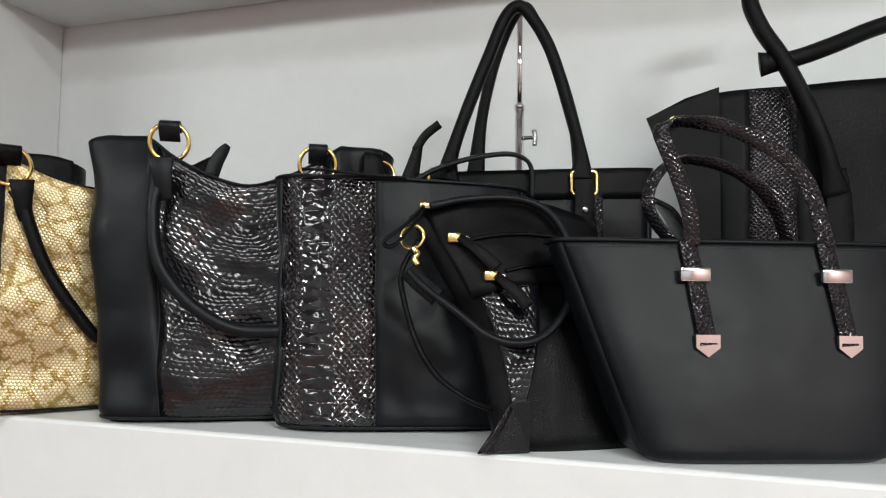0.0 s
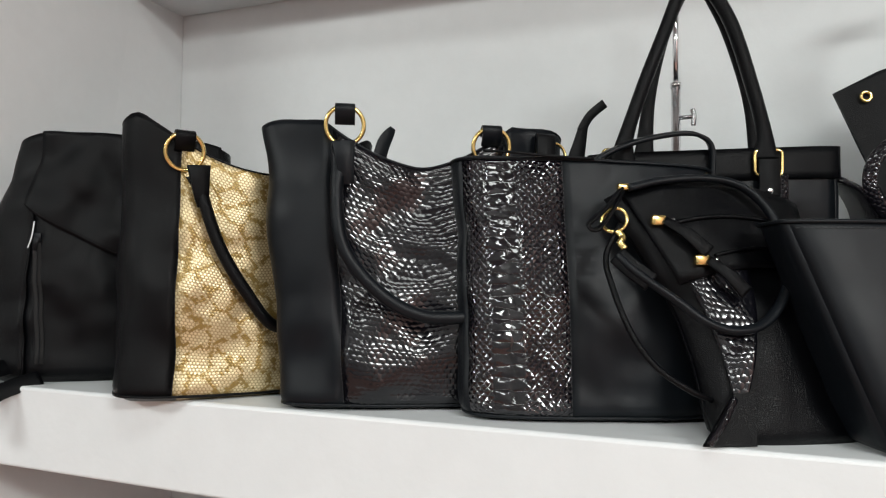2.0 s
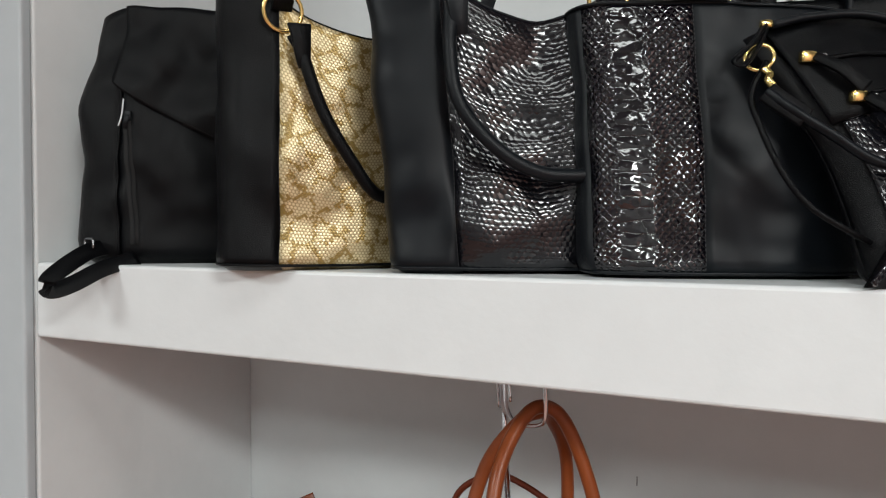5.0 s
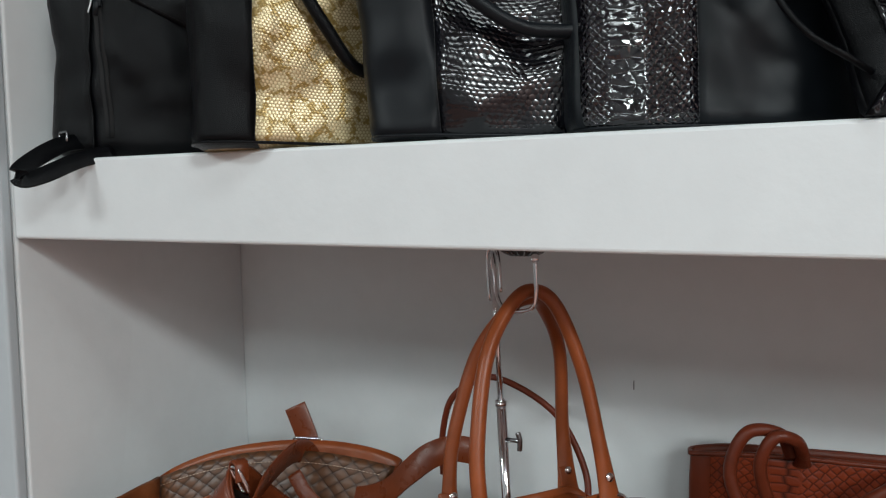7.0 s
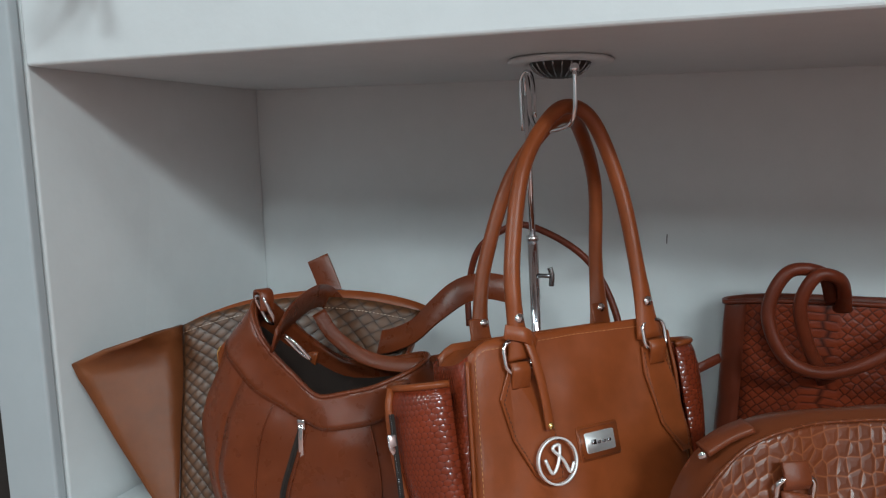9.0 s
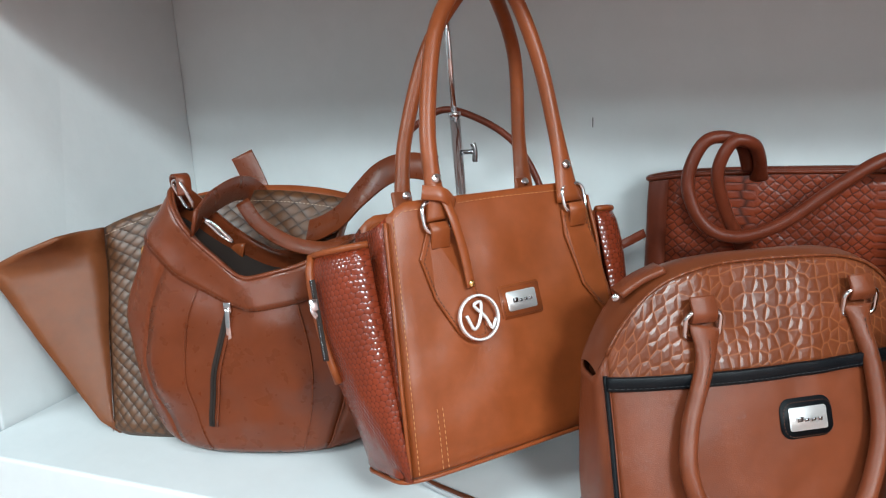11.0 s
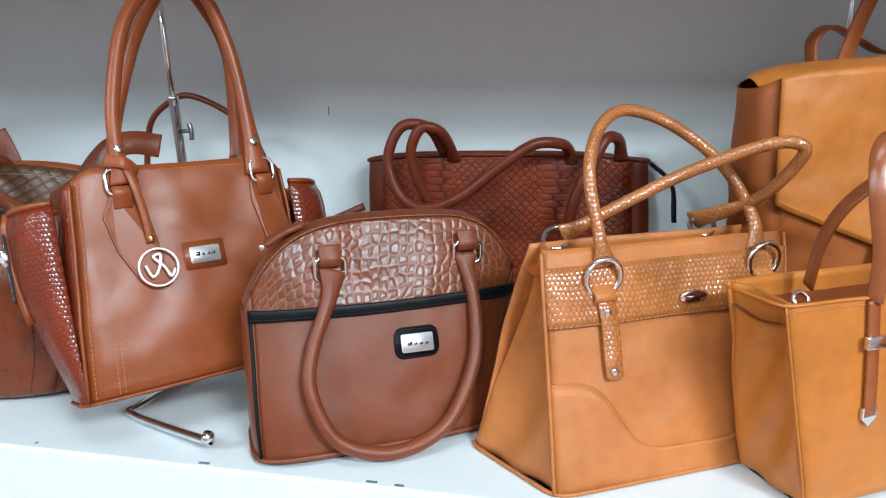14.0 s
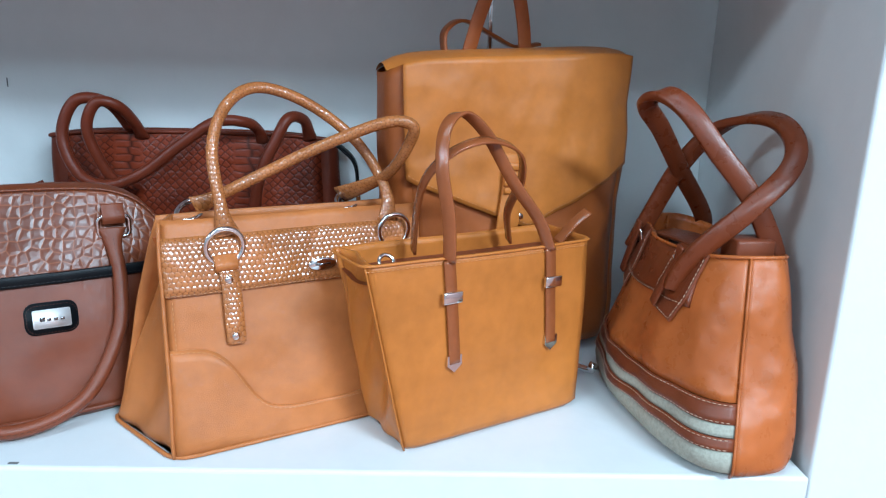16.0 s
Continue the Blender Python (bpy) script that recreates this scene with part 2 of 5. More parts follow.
# Near-black: colour of the spotlight reflector, painted shade on the far left wall.
SHADE_AND_REFLECTOR = leather("recess_shade_and_reflector", (0.03, 0.025, 0.022), 0.6)


# ---- mesh helpers ----
def part(name, bm, material, parent=None, label="", thick=0.0, smooth=True):
    me = bpy.data.meshes.new(name)
    bm.to_mesh(me)
    bm.free()
    for poly in me.polygons:
        poly.use_smooth = smooth
    me.materials.append(material)
    ob = new(name, me)
    if parent:
        ob.parent = parent
    if label:
        ob["label"] = label
    if thick:
        mod = ob.modifiers.new("thickness", "SOLIDIFY")
        mod.thickness, mod.offset = thick, -1
    return ob


def thing(name, m, label, category, group=""):
    ob = new(name)
    ob.empty_display_size = 0.05
    ob.matrix_world = m
    return tagged(ob, label, category, group)


def smooth_line(points, n=8, closed=False):
    """A Catmull-Rom curve through the points."""
    pts = [Vector(p) for p in points]
    if closed:
        pts = [pts[-1], *pts, pts[0], pts[1]]
    else:
        pts = [pts[0] * 2 - pts[1], *pts, pts[-1] * 2 - pts[-2]]
    out = []
    for a, b, c, d in zip(pts, pts[1:], pts[2:], pts[3:]):
        for i in range(n):
            t = i / n
            out.append(0.5 * (2 * b + (c - a) * t + (2 * a - 5 * b + 4 * c - d) * t * t + (3 * b - a - 3 * c + d) * t ** 3))
    return out if closed else [*out, pts[-2]]


def sweep(line, section, closed=False, wide=None, size=None):
    """A section (list of (side, out)) carried along a line. wide: the way in which the section's side axis points as nearly as it can. size(t): scales."""
    bm = bmesh.new()
    uvl = bm.loops.layers.uv.new("UVMap")
    line = [Vector(p) for p in line]
    n, k = len(line), len(section)
    rings, dist, side = [], [0.0], None
    for i, p in enumerate(line):
        a = line[(i - 1) % n] if closed or i else p
        b = line[(i + 1) % n] if closed or i < n - 1 else p
        tan = (b - a).normalized()
        if wide is not None:
            ref = Vector(wide(i / max(1, n - 1))) if callable(wide) else Vector(wide)
        elif side is None:
            ref = Vector((0, 0, 1)) if abs(tan.z) < 0.9 else Vector((0, 1, 0))
        else:
            ref = side
        side = (ref - tan * ref.dot(tan))
        side = side.normalized() if side.length > 1e-6 else tan.orthogonal().normalized()
        out = tan.cross(side)
        f = size(i / max(1, n - 1)) if size else 1.0
        fs, fo = f if isinstance(f, tuple) else (f, f)
        rings.append([bm.verts.new(p + side * s * fs + out * o * fo) for s, o in section])
        if i:
            dist.append(dist[-1] + (p - line[i - 1]).length)
    per = [0.0]
    for j in range(k):
        (s0, o0), (s1, o1) = section[j], section[(j + 1) % k]
        per.append(per[-1] + math.hypot(s1 - s0, o1 - o0))
    for i in range(n if closed else n - 1):
        A, B = rings[i], rings[(i + 1) % n]
        for j in range(k):
            q = (j + 1) % k
            face = bm.faces.new((A[j], A[q], B[q], B[j]))
            d0, d1 = dist[i], dist[i + 1] if i + 1 < n else dist[i] + 0.004
            for loop, c in zip(face.loops, ((per[j], d0), (per[j + 1], d0), (per[j + 1], d1), (per[j], d1))):
                loop[uvl].uv = c
    if not closed:
        bm.faces.new(rings[0][::-1])
        bm.faces.new(rings[-1])
    bmesh.ops.recalc_face_normals(bm, faces=bm.faces)
    return bm


def disc(r, k=10, ry=None):
    return [(r * math.cos(2 * math.pi * i / k), (ry or r) * math.sin(2 * math.pi * i / k)) for i in range(k)]


def flat(w, t):
    """The section of a strap, with rounded edges."""
    w, t, e = w / 2, t / 2, min(w, t) * 0.18
    return [(-w, -t + e), (-w + e, -t), (w - e, -t), (w, -t + e), (w, t - e), (w - e, t), (-w + e, t), (-w, t - e)]


def rod(points, r, n=8, k=10, closed=False, size=None):
    return sweep(smooth_line(points, n, closed), disc(r, k), closed, size=size)


def straight(points, r, k=10, closed=False):
    return sweep(points, disc(r, k), closed)


def strap(points, w, t, wide, n=8, size=None):
    return sweep(smooth_line(points, n), flat(w, t), wide=wide, size=size)


def circle(c, r, ax, ay, k=28):
    c, ax, ay = Vector(c), Vector(ax).normalized(), Vector(ay).normalized()
    return [c + ax * r * math.cos(2 * math.pi * i / k) + ay * r * math.sin(2 * math.pi * i / k) for i in range(k)]


def frame_line(c, w, h, ax, ay, r=0.004, k=4):
    """A rounded rectangle."""
    c, ax, ay = Vector(c), Vector(ax).normalized(), Vector(ay).normalized()
    out = []
    for q, (sx, sy) in enumerate(((1, 1), (-1, 1), (-1, -1), (1, -1))):
        for i in range(k + 1):
            a = math.pi / 2 * (q + i / k)
            out.append(c + ax * (sx * (w / 2 - r) + r * math.cos(a)) + ay * (sy * (h / 2 - r) + r * math.sin(a)))
    return out


def ring(c, r, wire, ax, ay):
    return sweep(circle(c, r, ax, ay), disc(wire, 8), True)


def loop_frame(c, w, h, wire, ax, ay, r=0.004):
    return sweep(frame_line(c, w, h, ax, ay, r), disc(wire, 8), True)


def slab(outline, depth, ax, ay, bevel=0.001):
    """A flat plate: an outline of points, given its depth along the cross of ax and ay, with soft edges."""
    nz = Vector(ax).cross(Vector(ay)).normalized()
    bm = bmesh.new()
    c = sum((Vector(p) for p in outline), Vector()) / len(outline)
    rows = []
    for inset, h in ((0, 0), (0, depth - bevel), (bevel, depth)):
        row = []
        for p in outline:
            p = Vector(p)
            d = (c - p)
            row.append(bm.verts.new(p + (d.normalized() * inset if d.length > inset else d) + nz * h))
        rows.append(row)
    k = len(outline)
    for A, B in zip(rows, rows[1:]):
        for j in range(k):
            bm.faces.new((A[j], A[(j + 1) % k], B[(j + 1) % k], B[j]))
    bm.faces.new(rows[0][::-1])
    bm.faces.new(rows[-1])
    bmesh.ops.recalc_face_normals(bm, faces=bm.faces)
    return bm


def box(x0, x1, y0, y1, z0, z1, bevel=0.0, seg=2):
    bm = bmesh.new()
    bmesh.ops.create_cube(bm, size=1)
    for v in bm.verts:
        v.co = Vector((x0 + (v.co.x + 0.5) * (x1 - x0), y0 + (v.co.y + 0.5) * (y1 - y0), z0 + (v.co.z + 0.5) * (z1 - z0)))
    if bevel:
        bmesh.ops.bevel(bm, geom=bm.edges[:], offset=bevel, segments=seg, profile=0.5, affect="EDGES")
    return bm


def stud(c, r, out, h=0.0025):
    """A domed rivet."""
    out = Vector(out).normalized()
    c = Vector(c)
    line = [c, c + out * h * 0.4, c + out * h * 0.8, c + out * h]
    return sweep(line, disc(r, 12), size=lambda t: (1.0, 1.0) if t < 0.5 else ((0.8, 0.8) if t < 0.9 else (0.3, 0.3)))


def stitches(line, length=0.0035, gap=0.0018, r=0.00035):
    """A row of short threads along a line."""
    line = [Vector(p) for p in line]
    d = [0.0]
    for a, b in zip(line, line[1:]):
        d.append(d[-1] + (b - a).length)

    def at(s):
        for i in range(len(line) - 1):
            if d[i + 1] >= s:
                return line[i].lerp(line[i + 1], (s - d[i]) / max(1e-9, d[i + 1] - d[i]))
        return line[-1]

    verts, faces, s = [], [], 0.0
    while s + length < d[-1]:
        a, b = at(s), at(s + length)
        t = (b - a).normalized()
        u = t.orthogonal().normalized()
        w = t.cross(u)
        base = len(verts)
        for p, f in ((a, 0.6), (a.lerp(b, 0.5), 1.4), (b, 0.6)):
            verts += [p + u * r * f, p + w * r * f, p - u * r * f, p - w * r * f]
        for q in (0, 4):
            for j in range(4):
                faces.append((base + q + j, base + q + (j + 1) % 4, base + q + 4 + (j + 1) % 4, base + q + 4 + j))
        s += length + gap
    me = bpy.data.meshes.new("stitching")
    me.from_pydata([tuple(v) for v in verts], [], faces)
    bm = bmesh.new()
    bm.from_mesh(me)
    bpy.data.meshes.remove(me)
    return bm


def tuck(bm, depth, lean, height, amount):
    """Folds an end gusset inwards along its middle, most of all near the top."""
    for v in bm.verts:
        k = min(1.0, max(0.0, (v.co.y - lean * v.co.z / height) / depth))
        q = v.co.z / height
        v.co.x += amount * math.sin(math.pi * k) * (0.25 + 0.75 * q) + 0.004 * math.sin(9 * k + 14 * q) * math.sin(math.pi * k)
    return bm


class Body:
    """The shell of a bag: a superellipse in plan that changes from base to top. Its front stands on the line y = 0, its length along x.
    base, top: the two ends in x; depth: at base and top; lean: how far the top stands back; rim(s): the rim's height, s from -1 to 1 along the bag."""

    def __init__(self, base, top, depth, height, lean=0.0, power=4.0, rim=None, bulge=0.0, soft=0.0, freq=14.0, foot=0.012, flare=0.0, seed=0.0, side=0.0):
        self.base, self.top, self.depth, self.height, self.lean, self.power = base, top, depth, height, lean, power
        self.rim = rim or (lambda s: height)
        self.bulge, self.soft, self.freq, self.foot, self.flare, self.seed, self.side = bulge, soft, freq, foot, flare, seed, side
        self.table = {}

    def plan(self, u, n):
        key = round(n, 1)
        if key not in self.table:
            pts = []
            for i in range(801):
                th = 2 * math.pi * i / 800
                c, s = math.cos(th), math.sin(th)
                pts.append((-math.copysign(abs(c) ** (2 / key), c), -math.copysign(abs(s) ** (2 / key), s)))
            pts = np.array(pts)
            real = pts * (0.15, 0.06)
            d = np.r_[0, np.cumsum(np.hypot(*np.diff(real, axis=0).T))]
            self.table[key] = (d / d[-1], pts)
        d, pts = self.table[key]
        u = u % 1.0
        return float(np.interp(u, d, pts[:, 0])), float(np.interp(u, d, pts[:, 1]))

    def u_at(self, s, back=False):
        """The way round at which the front (or back) stands at s, from -1 to 1 along the bag."""
        lo, hi = (0.5, 1.0) if back else (0.0, 0.5)
        for _ in range(30):
            mid = (lo + hi) / 2
            x = self.plan(mid, self.power)[0]
            if (x < s) != back:
                lo = mid
            else:
                hi = mid
        return (lo + hi) / 2

    def at(self, u, v, out=0.0):
        px, py = self.plan(u, self.power)
        h = self.rim(px)
        z = h * v
        t = min(1.15, z / self.height)
        a = ((self.base[1] - self.base[0]) * (1 - t) + (self.top[1] - self.top[0]) * t) / 2
        c = ((self.base[1] + self.base[0]) * (1 - t) + (self.top[1] + self.top[0]) * t) / 2
        d = (self.depth[0] * (1 - t) + self.depth[1] * t)
        swell = self.bulge * math.sin(math.pi * min(1, max(0, v)) ** 0.8)
        d2 = d / 2 + swell * (1 - px * px)
        a += self.side * math.sin(math.pi * min(1, max(0, v)))
        a += self.flare * (1 + py) / 2 * (1 - v)
        inset = 0.0
        if z < self.foot:
            q = 1 - max(0.0, z) / self.foot
            inset = self.foot * (1 - math.sqrt(max(0.0, 1 - q * q)))
        a, d2 = a - inset, d2 - inset
        p = Vector((c + px * (a + out), d / 2 + self.lean * t + py * (d2 + out), z))
        if self.soft:
            w = noise.noise(Vector((p.x * self.freq + self.seed, p.y * self.freq, p.z * self.freq * 0.8)))
            w += 0.5 * noise.noise(Vector((p.x * self.freq * 2.3, p.y * 9 + self.seed, p.z * self.freq * 1.9)))
            k = self.soft * w * min(1.0, z / 0.03)
            p += Vector((px * 0.6, py, 0)) * k
        return p

    def patch(self, u0, u1, v0=0.0, v1=1.0, nu=24, nv=24, out=0.0, low=None, high=None):
        """A panel of the shell. low, high: functions of the share along the panel that give its lower and upper edge."""
        bm = bmesh.new()
        uvl = bm.loops.layers.uv.new("UVMap")
        grid, uvs = [], {}
        per = 2 * (self.base[1] - self.base[0] + self.depth[0])
        for i in range(nu + 1):
            q = i / nu
            a, b = (low(q) if low else v0), (high(q) if high else v1)
            col = []
            for j in range(nv + 1):
                u, v = u0 + (u1 - u0) * q, a + (b - a) * j / nv
                vert = bm.verts.new(self.at(u, v, out))
                uvs[vert] = ((u - u0) * per, v * self.height)
                col.append(vert)
            grid.append(col)
        for i in range(nu):
            for j in range(nv):
                f = bm.faces.new((grid[i][j], grid[i + 1][j], grid[i + 1][j + 1], grid[i][j + 1]))
                for loop in f.loops:
                    loop[uvl].uv = uvs[loop.vert]
        return bm

    def cap(self, v, n=20, sink=0.0, m=6, inner=0.003):
        """A sheet that closes the shell at the height v."""
        bm = bmesh.new()
        rows = []
        for i in range(n + 1):
            s = -0.985 + 1.97 * i / n
            a, b = self.at(self.u_at(s), v, -inner), self.at(self.u_at(s, True), v, -inner)
            rows.append([bm.verts.new(a.lerp(b, j / m) - Vector((0, 0, sink * math.sin(math.pi * j / m)))) for j in range(m + 1)])
        for A, B in zip(rows, rows[1:]):
            for j in range(m):
                bm.faces.new((A[j], B[j], B[j + 1], A[j + 1]))
        bmesh.ops.recalc_face_normals(bm, faces=bm.faces)
        return bm

    def line(self, pairs, n=10, out=0.0):
        """A line on the shell through pairs of (u, v)."""
        res = []
        for (u0, v0), (u1, v1) in zip(pairs, pairs[1:]):
            res += [self.at(u0 + (u1 - u0) * i / n, v0 + (v1 - v0) * i / n, out) for i in range(n)]
        return [*res, self.at(*pairs[-1], out)]

    def hoop(self, v, n=72, out=0.0):
        return [self.at(i / n, v, out) for i in range(n)]

    def front(self, x, z, out=0.0):
        """The place on the front at the length x and height z."""
        v = min(1.15, z / self.height)
        a = ((self.base[1] - self.base[0]) * (1 - v) + (self.top[1] - self.top[0]) * v) / 2
        c = ((self.base[1] + self.base[0]) * (1 - v) + (self.top[1] + self.top[0]) * v) / 2
        s = max(-0.99, min(0.99, (x - c) / a))
        return self.at(self.u_at(s), z / self.rim(s), out)


# ---- structure ----
def quad_box(name, pts, material, label=""):
    """A wall block from eight corners: four below and four above."""
    bm = bmesh.new()
    v = [bm.verts.new(p) for p in pts]
    for f in ((3, 2, 1, 0), (4, 5, 6, 7), (0, 1, 5, 4), (1, 2, 6, 5), (2, 3, 7, 6), (3, 0, 4, 7)):
        bm.faces.new([v[i] for i in f])
    bmesh.ops.bevel(bm, geom=bm.edges[:], offset=0.004, segments=3, profile=0.5, affect="EDGES")
    bmesh.ops.recalc_face_normals(bm, faces=bm.faces)
    return tagged(part(name, bm, material, smooth=False), label, kind="structure")


def block(name, x0, x1, y0, y1, z0, z1, material, label=""):
    return quad_box(name, [(x0, y0, z0), (x1, y0, z0), (x1, y1, z0), (x0, y1, z0), (x0, y0, z1), (x1, y0, z1), (x1, y1, z1), (x0, y1, z1)], material, label)


UP, LOW, FRONT, BACK = 1.504, 0.808, 0.72, 1.16
block("wall_back", -1.4, 1.4, BACK, BACK + 0.12, 0.0, 3.0, NICHE, "grey-white painted plaster back wall of the shelving")
# Front face of the left wall as a separate slab, greyer than the rest.
block("wall_left_front", -0.957, -0.8575, FRONT - 0.014, FRONT + 0.002, 0, 3.0, GREY_FRONT, "thin darker grey slab on the front of the left wall")
quad_box("wall_left", [(-0.955, FRONT + 0.003, 0), (-0.857, FRONT + 0.003, 0), (-0.846, BACK, 0), (-0.955, BACK, 0),
                       (-0.955, FRONT + 0.003, 3.0), (-0.857, FRONT + 0.003, 3.0), (-0.870, BACK, 3.0), (-0.955, BACK, 3.0)], NICHE, "white painted plaster side wall with chipped edge")
quad_box("wall_right", [(0.918, 0.672, 0), (1.4, 0.672, 0), (1.4, BACK, 0), (0.960, BACK, 0),
                        (0.918, 0.672, 3.0), (1.4, 0.672, 3.0), (1.4, BACK, 3.0), (0.960, BACK, 3.0)], NICHE, "white painted plaster side wall of the shelving")
quad_box("shelf_upper", [(-0.853, FRONT, 1.4065), (0.914, FRONT, 1.391), (0.914, BACK - 0.002, 1.391), (-0.853, BACK - 0.002, 1.4065), (-0.853, FRONT, UP), (0.914, FRONT, UP), (0.914, BACK - 0.002, UP), (-0.853, BACK - 0.002, UP)], PAINT, "thick white painted plaster shelf with scuffed front")
block("shelf_lower", -0.853, 0.914, 0.664, BACK - 0.002, 0.70, LOW, PAINT, "thick white painted plaster shelf with scuffed front edge")
block("shelf_top", -0.868, 0.93, 1.0, BACK - 0.002, 2.150, 2.25, PAINT, "white painted plaster shelf above the black bags")
block("floor", -3.2, 3.2, -3.2, BACK, -0.1, 0.0, FLOOR, "reddish tiled shop floor")
# Ceiling and walls out of view, added to close the room and shape its bounce.
block("ceiling", -3.2, 3.2, -3.2, BACK, 3.0, 3.1, ROOM_LOW_BOUNCE, "unseen shop ceiling, dark to limit bounced light")
block("wall_shop_back", -3.2, 3.2, -3.3, -3.2, 0, 3.0, ROOM_LOW_BOUNCE, "unseen shop wall behind the camera, dark to limit bounced light")
block("wall_shop_left", -3.3, -3.2, -3.2, BACK, 0, 3.0, ROOM_LOW_BOUNCE, "unseen shop side wall, dark to limit bounced light")
# Added out of view on the right as a pink reflector.
block("wall_bounce_right", 3.2, 3.3, -3.2, BACK, 0, 3.0, ROSE_BOUNCE, "unseen side wall tinted rose to bounce pink light")
# No recess is built here: its darkness is only this flat wall's colour.
block("wall_far_left", -3.2, -1.4, BACK, BACK + 0.12, 0, 3.0, SHADE_AND_REFLECTOR, "flat wall beside the shelving with a recess's shade put into its colour")
block("wall_far_right", 1.4, 3.2, BACK - 0.3, BACK + 0.12, 0, 3.0, ROOM_LOW_BOUNCE, "unseen wall beside the shelving, dark to limit bounced light")


# ---- pieces that many bags share ----
def shell(b, owner, panels, lining, top=None, nv=30, thick=0.0028):
    """The panels of a bag: (name, u0, u1, material, label), the base, and a lining or a sheet across the top."""
    for name, u0, u1, material, label in panels:
        part(name, b.patch(u0, u1, nu=max(6, round(70 * (u1 - u0))), nv=nv), material, owner, label, thick)
    part("base", b.cap(0.0, inner=0.0), panels[0][3], owner)
    v, sink, material = top or (0.55, 0.0, lining)
    part("top_sheet" if top else "lining", b.cap(v, sink=sink), material, owner)


def zipper(line, owner, pull_at, pull, out=(0, -1, 0), teeth=CHROME, tape=BLACK_LINING, name="zipper", chain=None, width=0.010):
    z = part(name, sweep(line, flat(width, 0.0016), wide=lambda t: Vector(out).cross((line[-1] - line[0]).normalized())), tape, owner, "zip with tape and metal teeth")
    o = Vector(out).normalized()
    part("teeth", stitches([p + o * 0.0011 for p in line], 0.0013, 0.0009, 0.0010), chain or teeth, z, "metal zip teeth")
    c = Vector(pull_at) + o * 0.003
    part("slider", box(c.x - 0.0045, c.x + 0.0045, c.y - 0.002, c.y + 0.002, c.z - 0.006, c.z + 0.006, 0.0012), teeth, z, "metal zip slider")
    e = Vector(pull)
    part("pull_tab", sweep(smooth_line([c + o * 0.002, c.lerp(e, 0.5) + o * 0.003, e], 5), flat(0.0055, 0.0016), wide=(0.9, 0.1, 0.1)), teeth, z, "metal zip pull")
    return z


def handle_round(name, points, r, material, owner, n=10, ends=1.0, label="", stitch=None):
    """A rolled handle that flattens at its ends."""
    def size(t):
        e = min(t, 1 - t)
        return (1.0, 1.0) if e > 0.16 else (1 + ends * (1 - e / 0.16) ** 2, 1 - 0.45 * (1 - e / 0.16))
    line = smooth_line(points, n)
    last = len(line) - 1

    def across(q):
        i = round(q * last)
        return (line[min(last, i + 1)] - line[max(0, i - 1)]).cross(Vector((0.03, 1.0, 0.06)))
    h = part(name, sweep(line, disc(r, 12), wide=across, size=size), material, owner, label)
    if stitch:
        part("stitching", stitches([p + Vector((0, -r * 1.0, 0)) for p in line[3:-3]], 0.004, 0.002, 0.0004), stitch, h)
    return h


def buckle_strap(b, owner, x, z0, z1, w, material, lean=0.0, tip=CHROME):
    """A strap's end that hangs on the front: keeper and metal tip."""
    pts = [b.front(x + lean * (1 - k), z0 + (z1 - z0) * k, 0.003) for k in (0, 0.25, 0.5, 0.75, 1)]
    s = part("front_strap", strap(pts, w, 0.003, (1, 0, 0)), material, owner, "narrow strap end on the front")
    k = b.front(x + lean * 0.35, z0 + (z1 - z0) * 0.66, 0.005)
    part("keeper", box(k.x - w * 0.85, k.x + w * 0.85, k.y - 0.004, k.y + 0.001, k.z - 0.0062, k.z + 0.0062, 0.0012), tip, s, "polished metal strap keeper")
    e = b.front(x + lean, z0, 0.004)
    h = w * 0.66
    out = [(e.x - h, e.y, e.z + 0.009), (e.x + h, e.y, e.z + 0.009), (e.x + h, e.y, e.z - 0.002), (e.x, e.y, e.z - 0.010), (e.x - h, e.y, e.z - 0.002)]
    part("metal_tip", slab(out, 0.004, (0, 0, 1), (1, 0, 0), 0.0012), tip, s, "pointed metal strap tip", smooth=False)
    return s


def name_plate(b, owner, x, z, w, h, backing, plate=PLATE, slope=0.0, curve=0.003):
    """A stitched patch with a small metal plate; the engraving is a few plain strokes."""
    def corner_line(wd, ht, out, round_by=0.004):
        res = []
        for p in frame_line((0, 0, 0), wd, ht, (1, 0, 0), (0, 0, 1), round_by):
            q = b.front(x + p.x, z + p.z + slope * p.x, out)
            res.append(q)
        return res
    patch = part("name_patch", slab(corner_line(w, h, 0.0012, curve), 0.002, (0, 0, 1), (1, 0, 0)), backing, owner, "stitched leather patch")
    part("stitching", stitches(corner_line(w * 0.92, h * 0.86, 0.0034, curve * 0.9), 0.002, 0.0012, 0.0003), DARK_THREAD, patch)
    part("metal_plate", slab(corner_line(w * 0.70, h * 0.58, 0.0032, 0.002), 0.0018, (0, 0, 1), (1, 0, 0)), plate, patch, "bright engraved metal plate")
    for k in range(4):
        a = b.front(x + w * (-0.18 + 0.12 * k), z + slope * w * (-0.18 + 0.12 * k), 0.0056)
        g = w * (0.035 if k else 0.05)
        part("engraving", box(a.x - g, a.x + g, a.y - 0.0002, a.y + 0.0004, a.z - 0.0016, a.z + (0.0030 if k == 0 else 0.0012)), STEEL, patch, "engraved bar")


# ---- black bags on the upper shelf ----
BLACKS = "black handbags on the upper shelf"


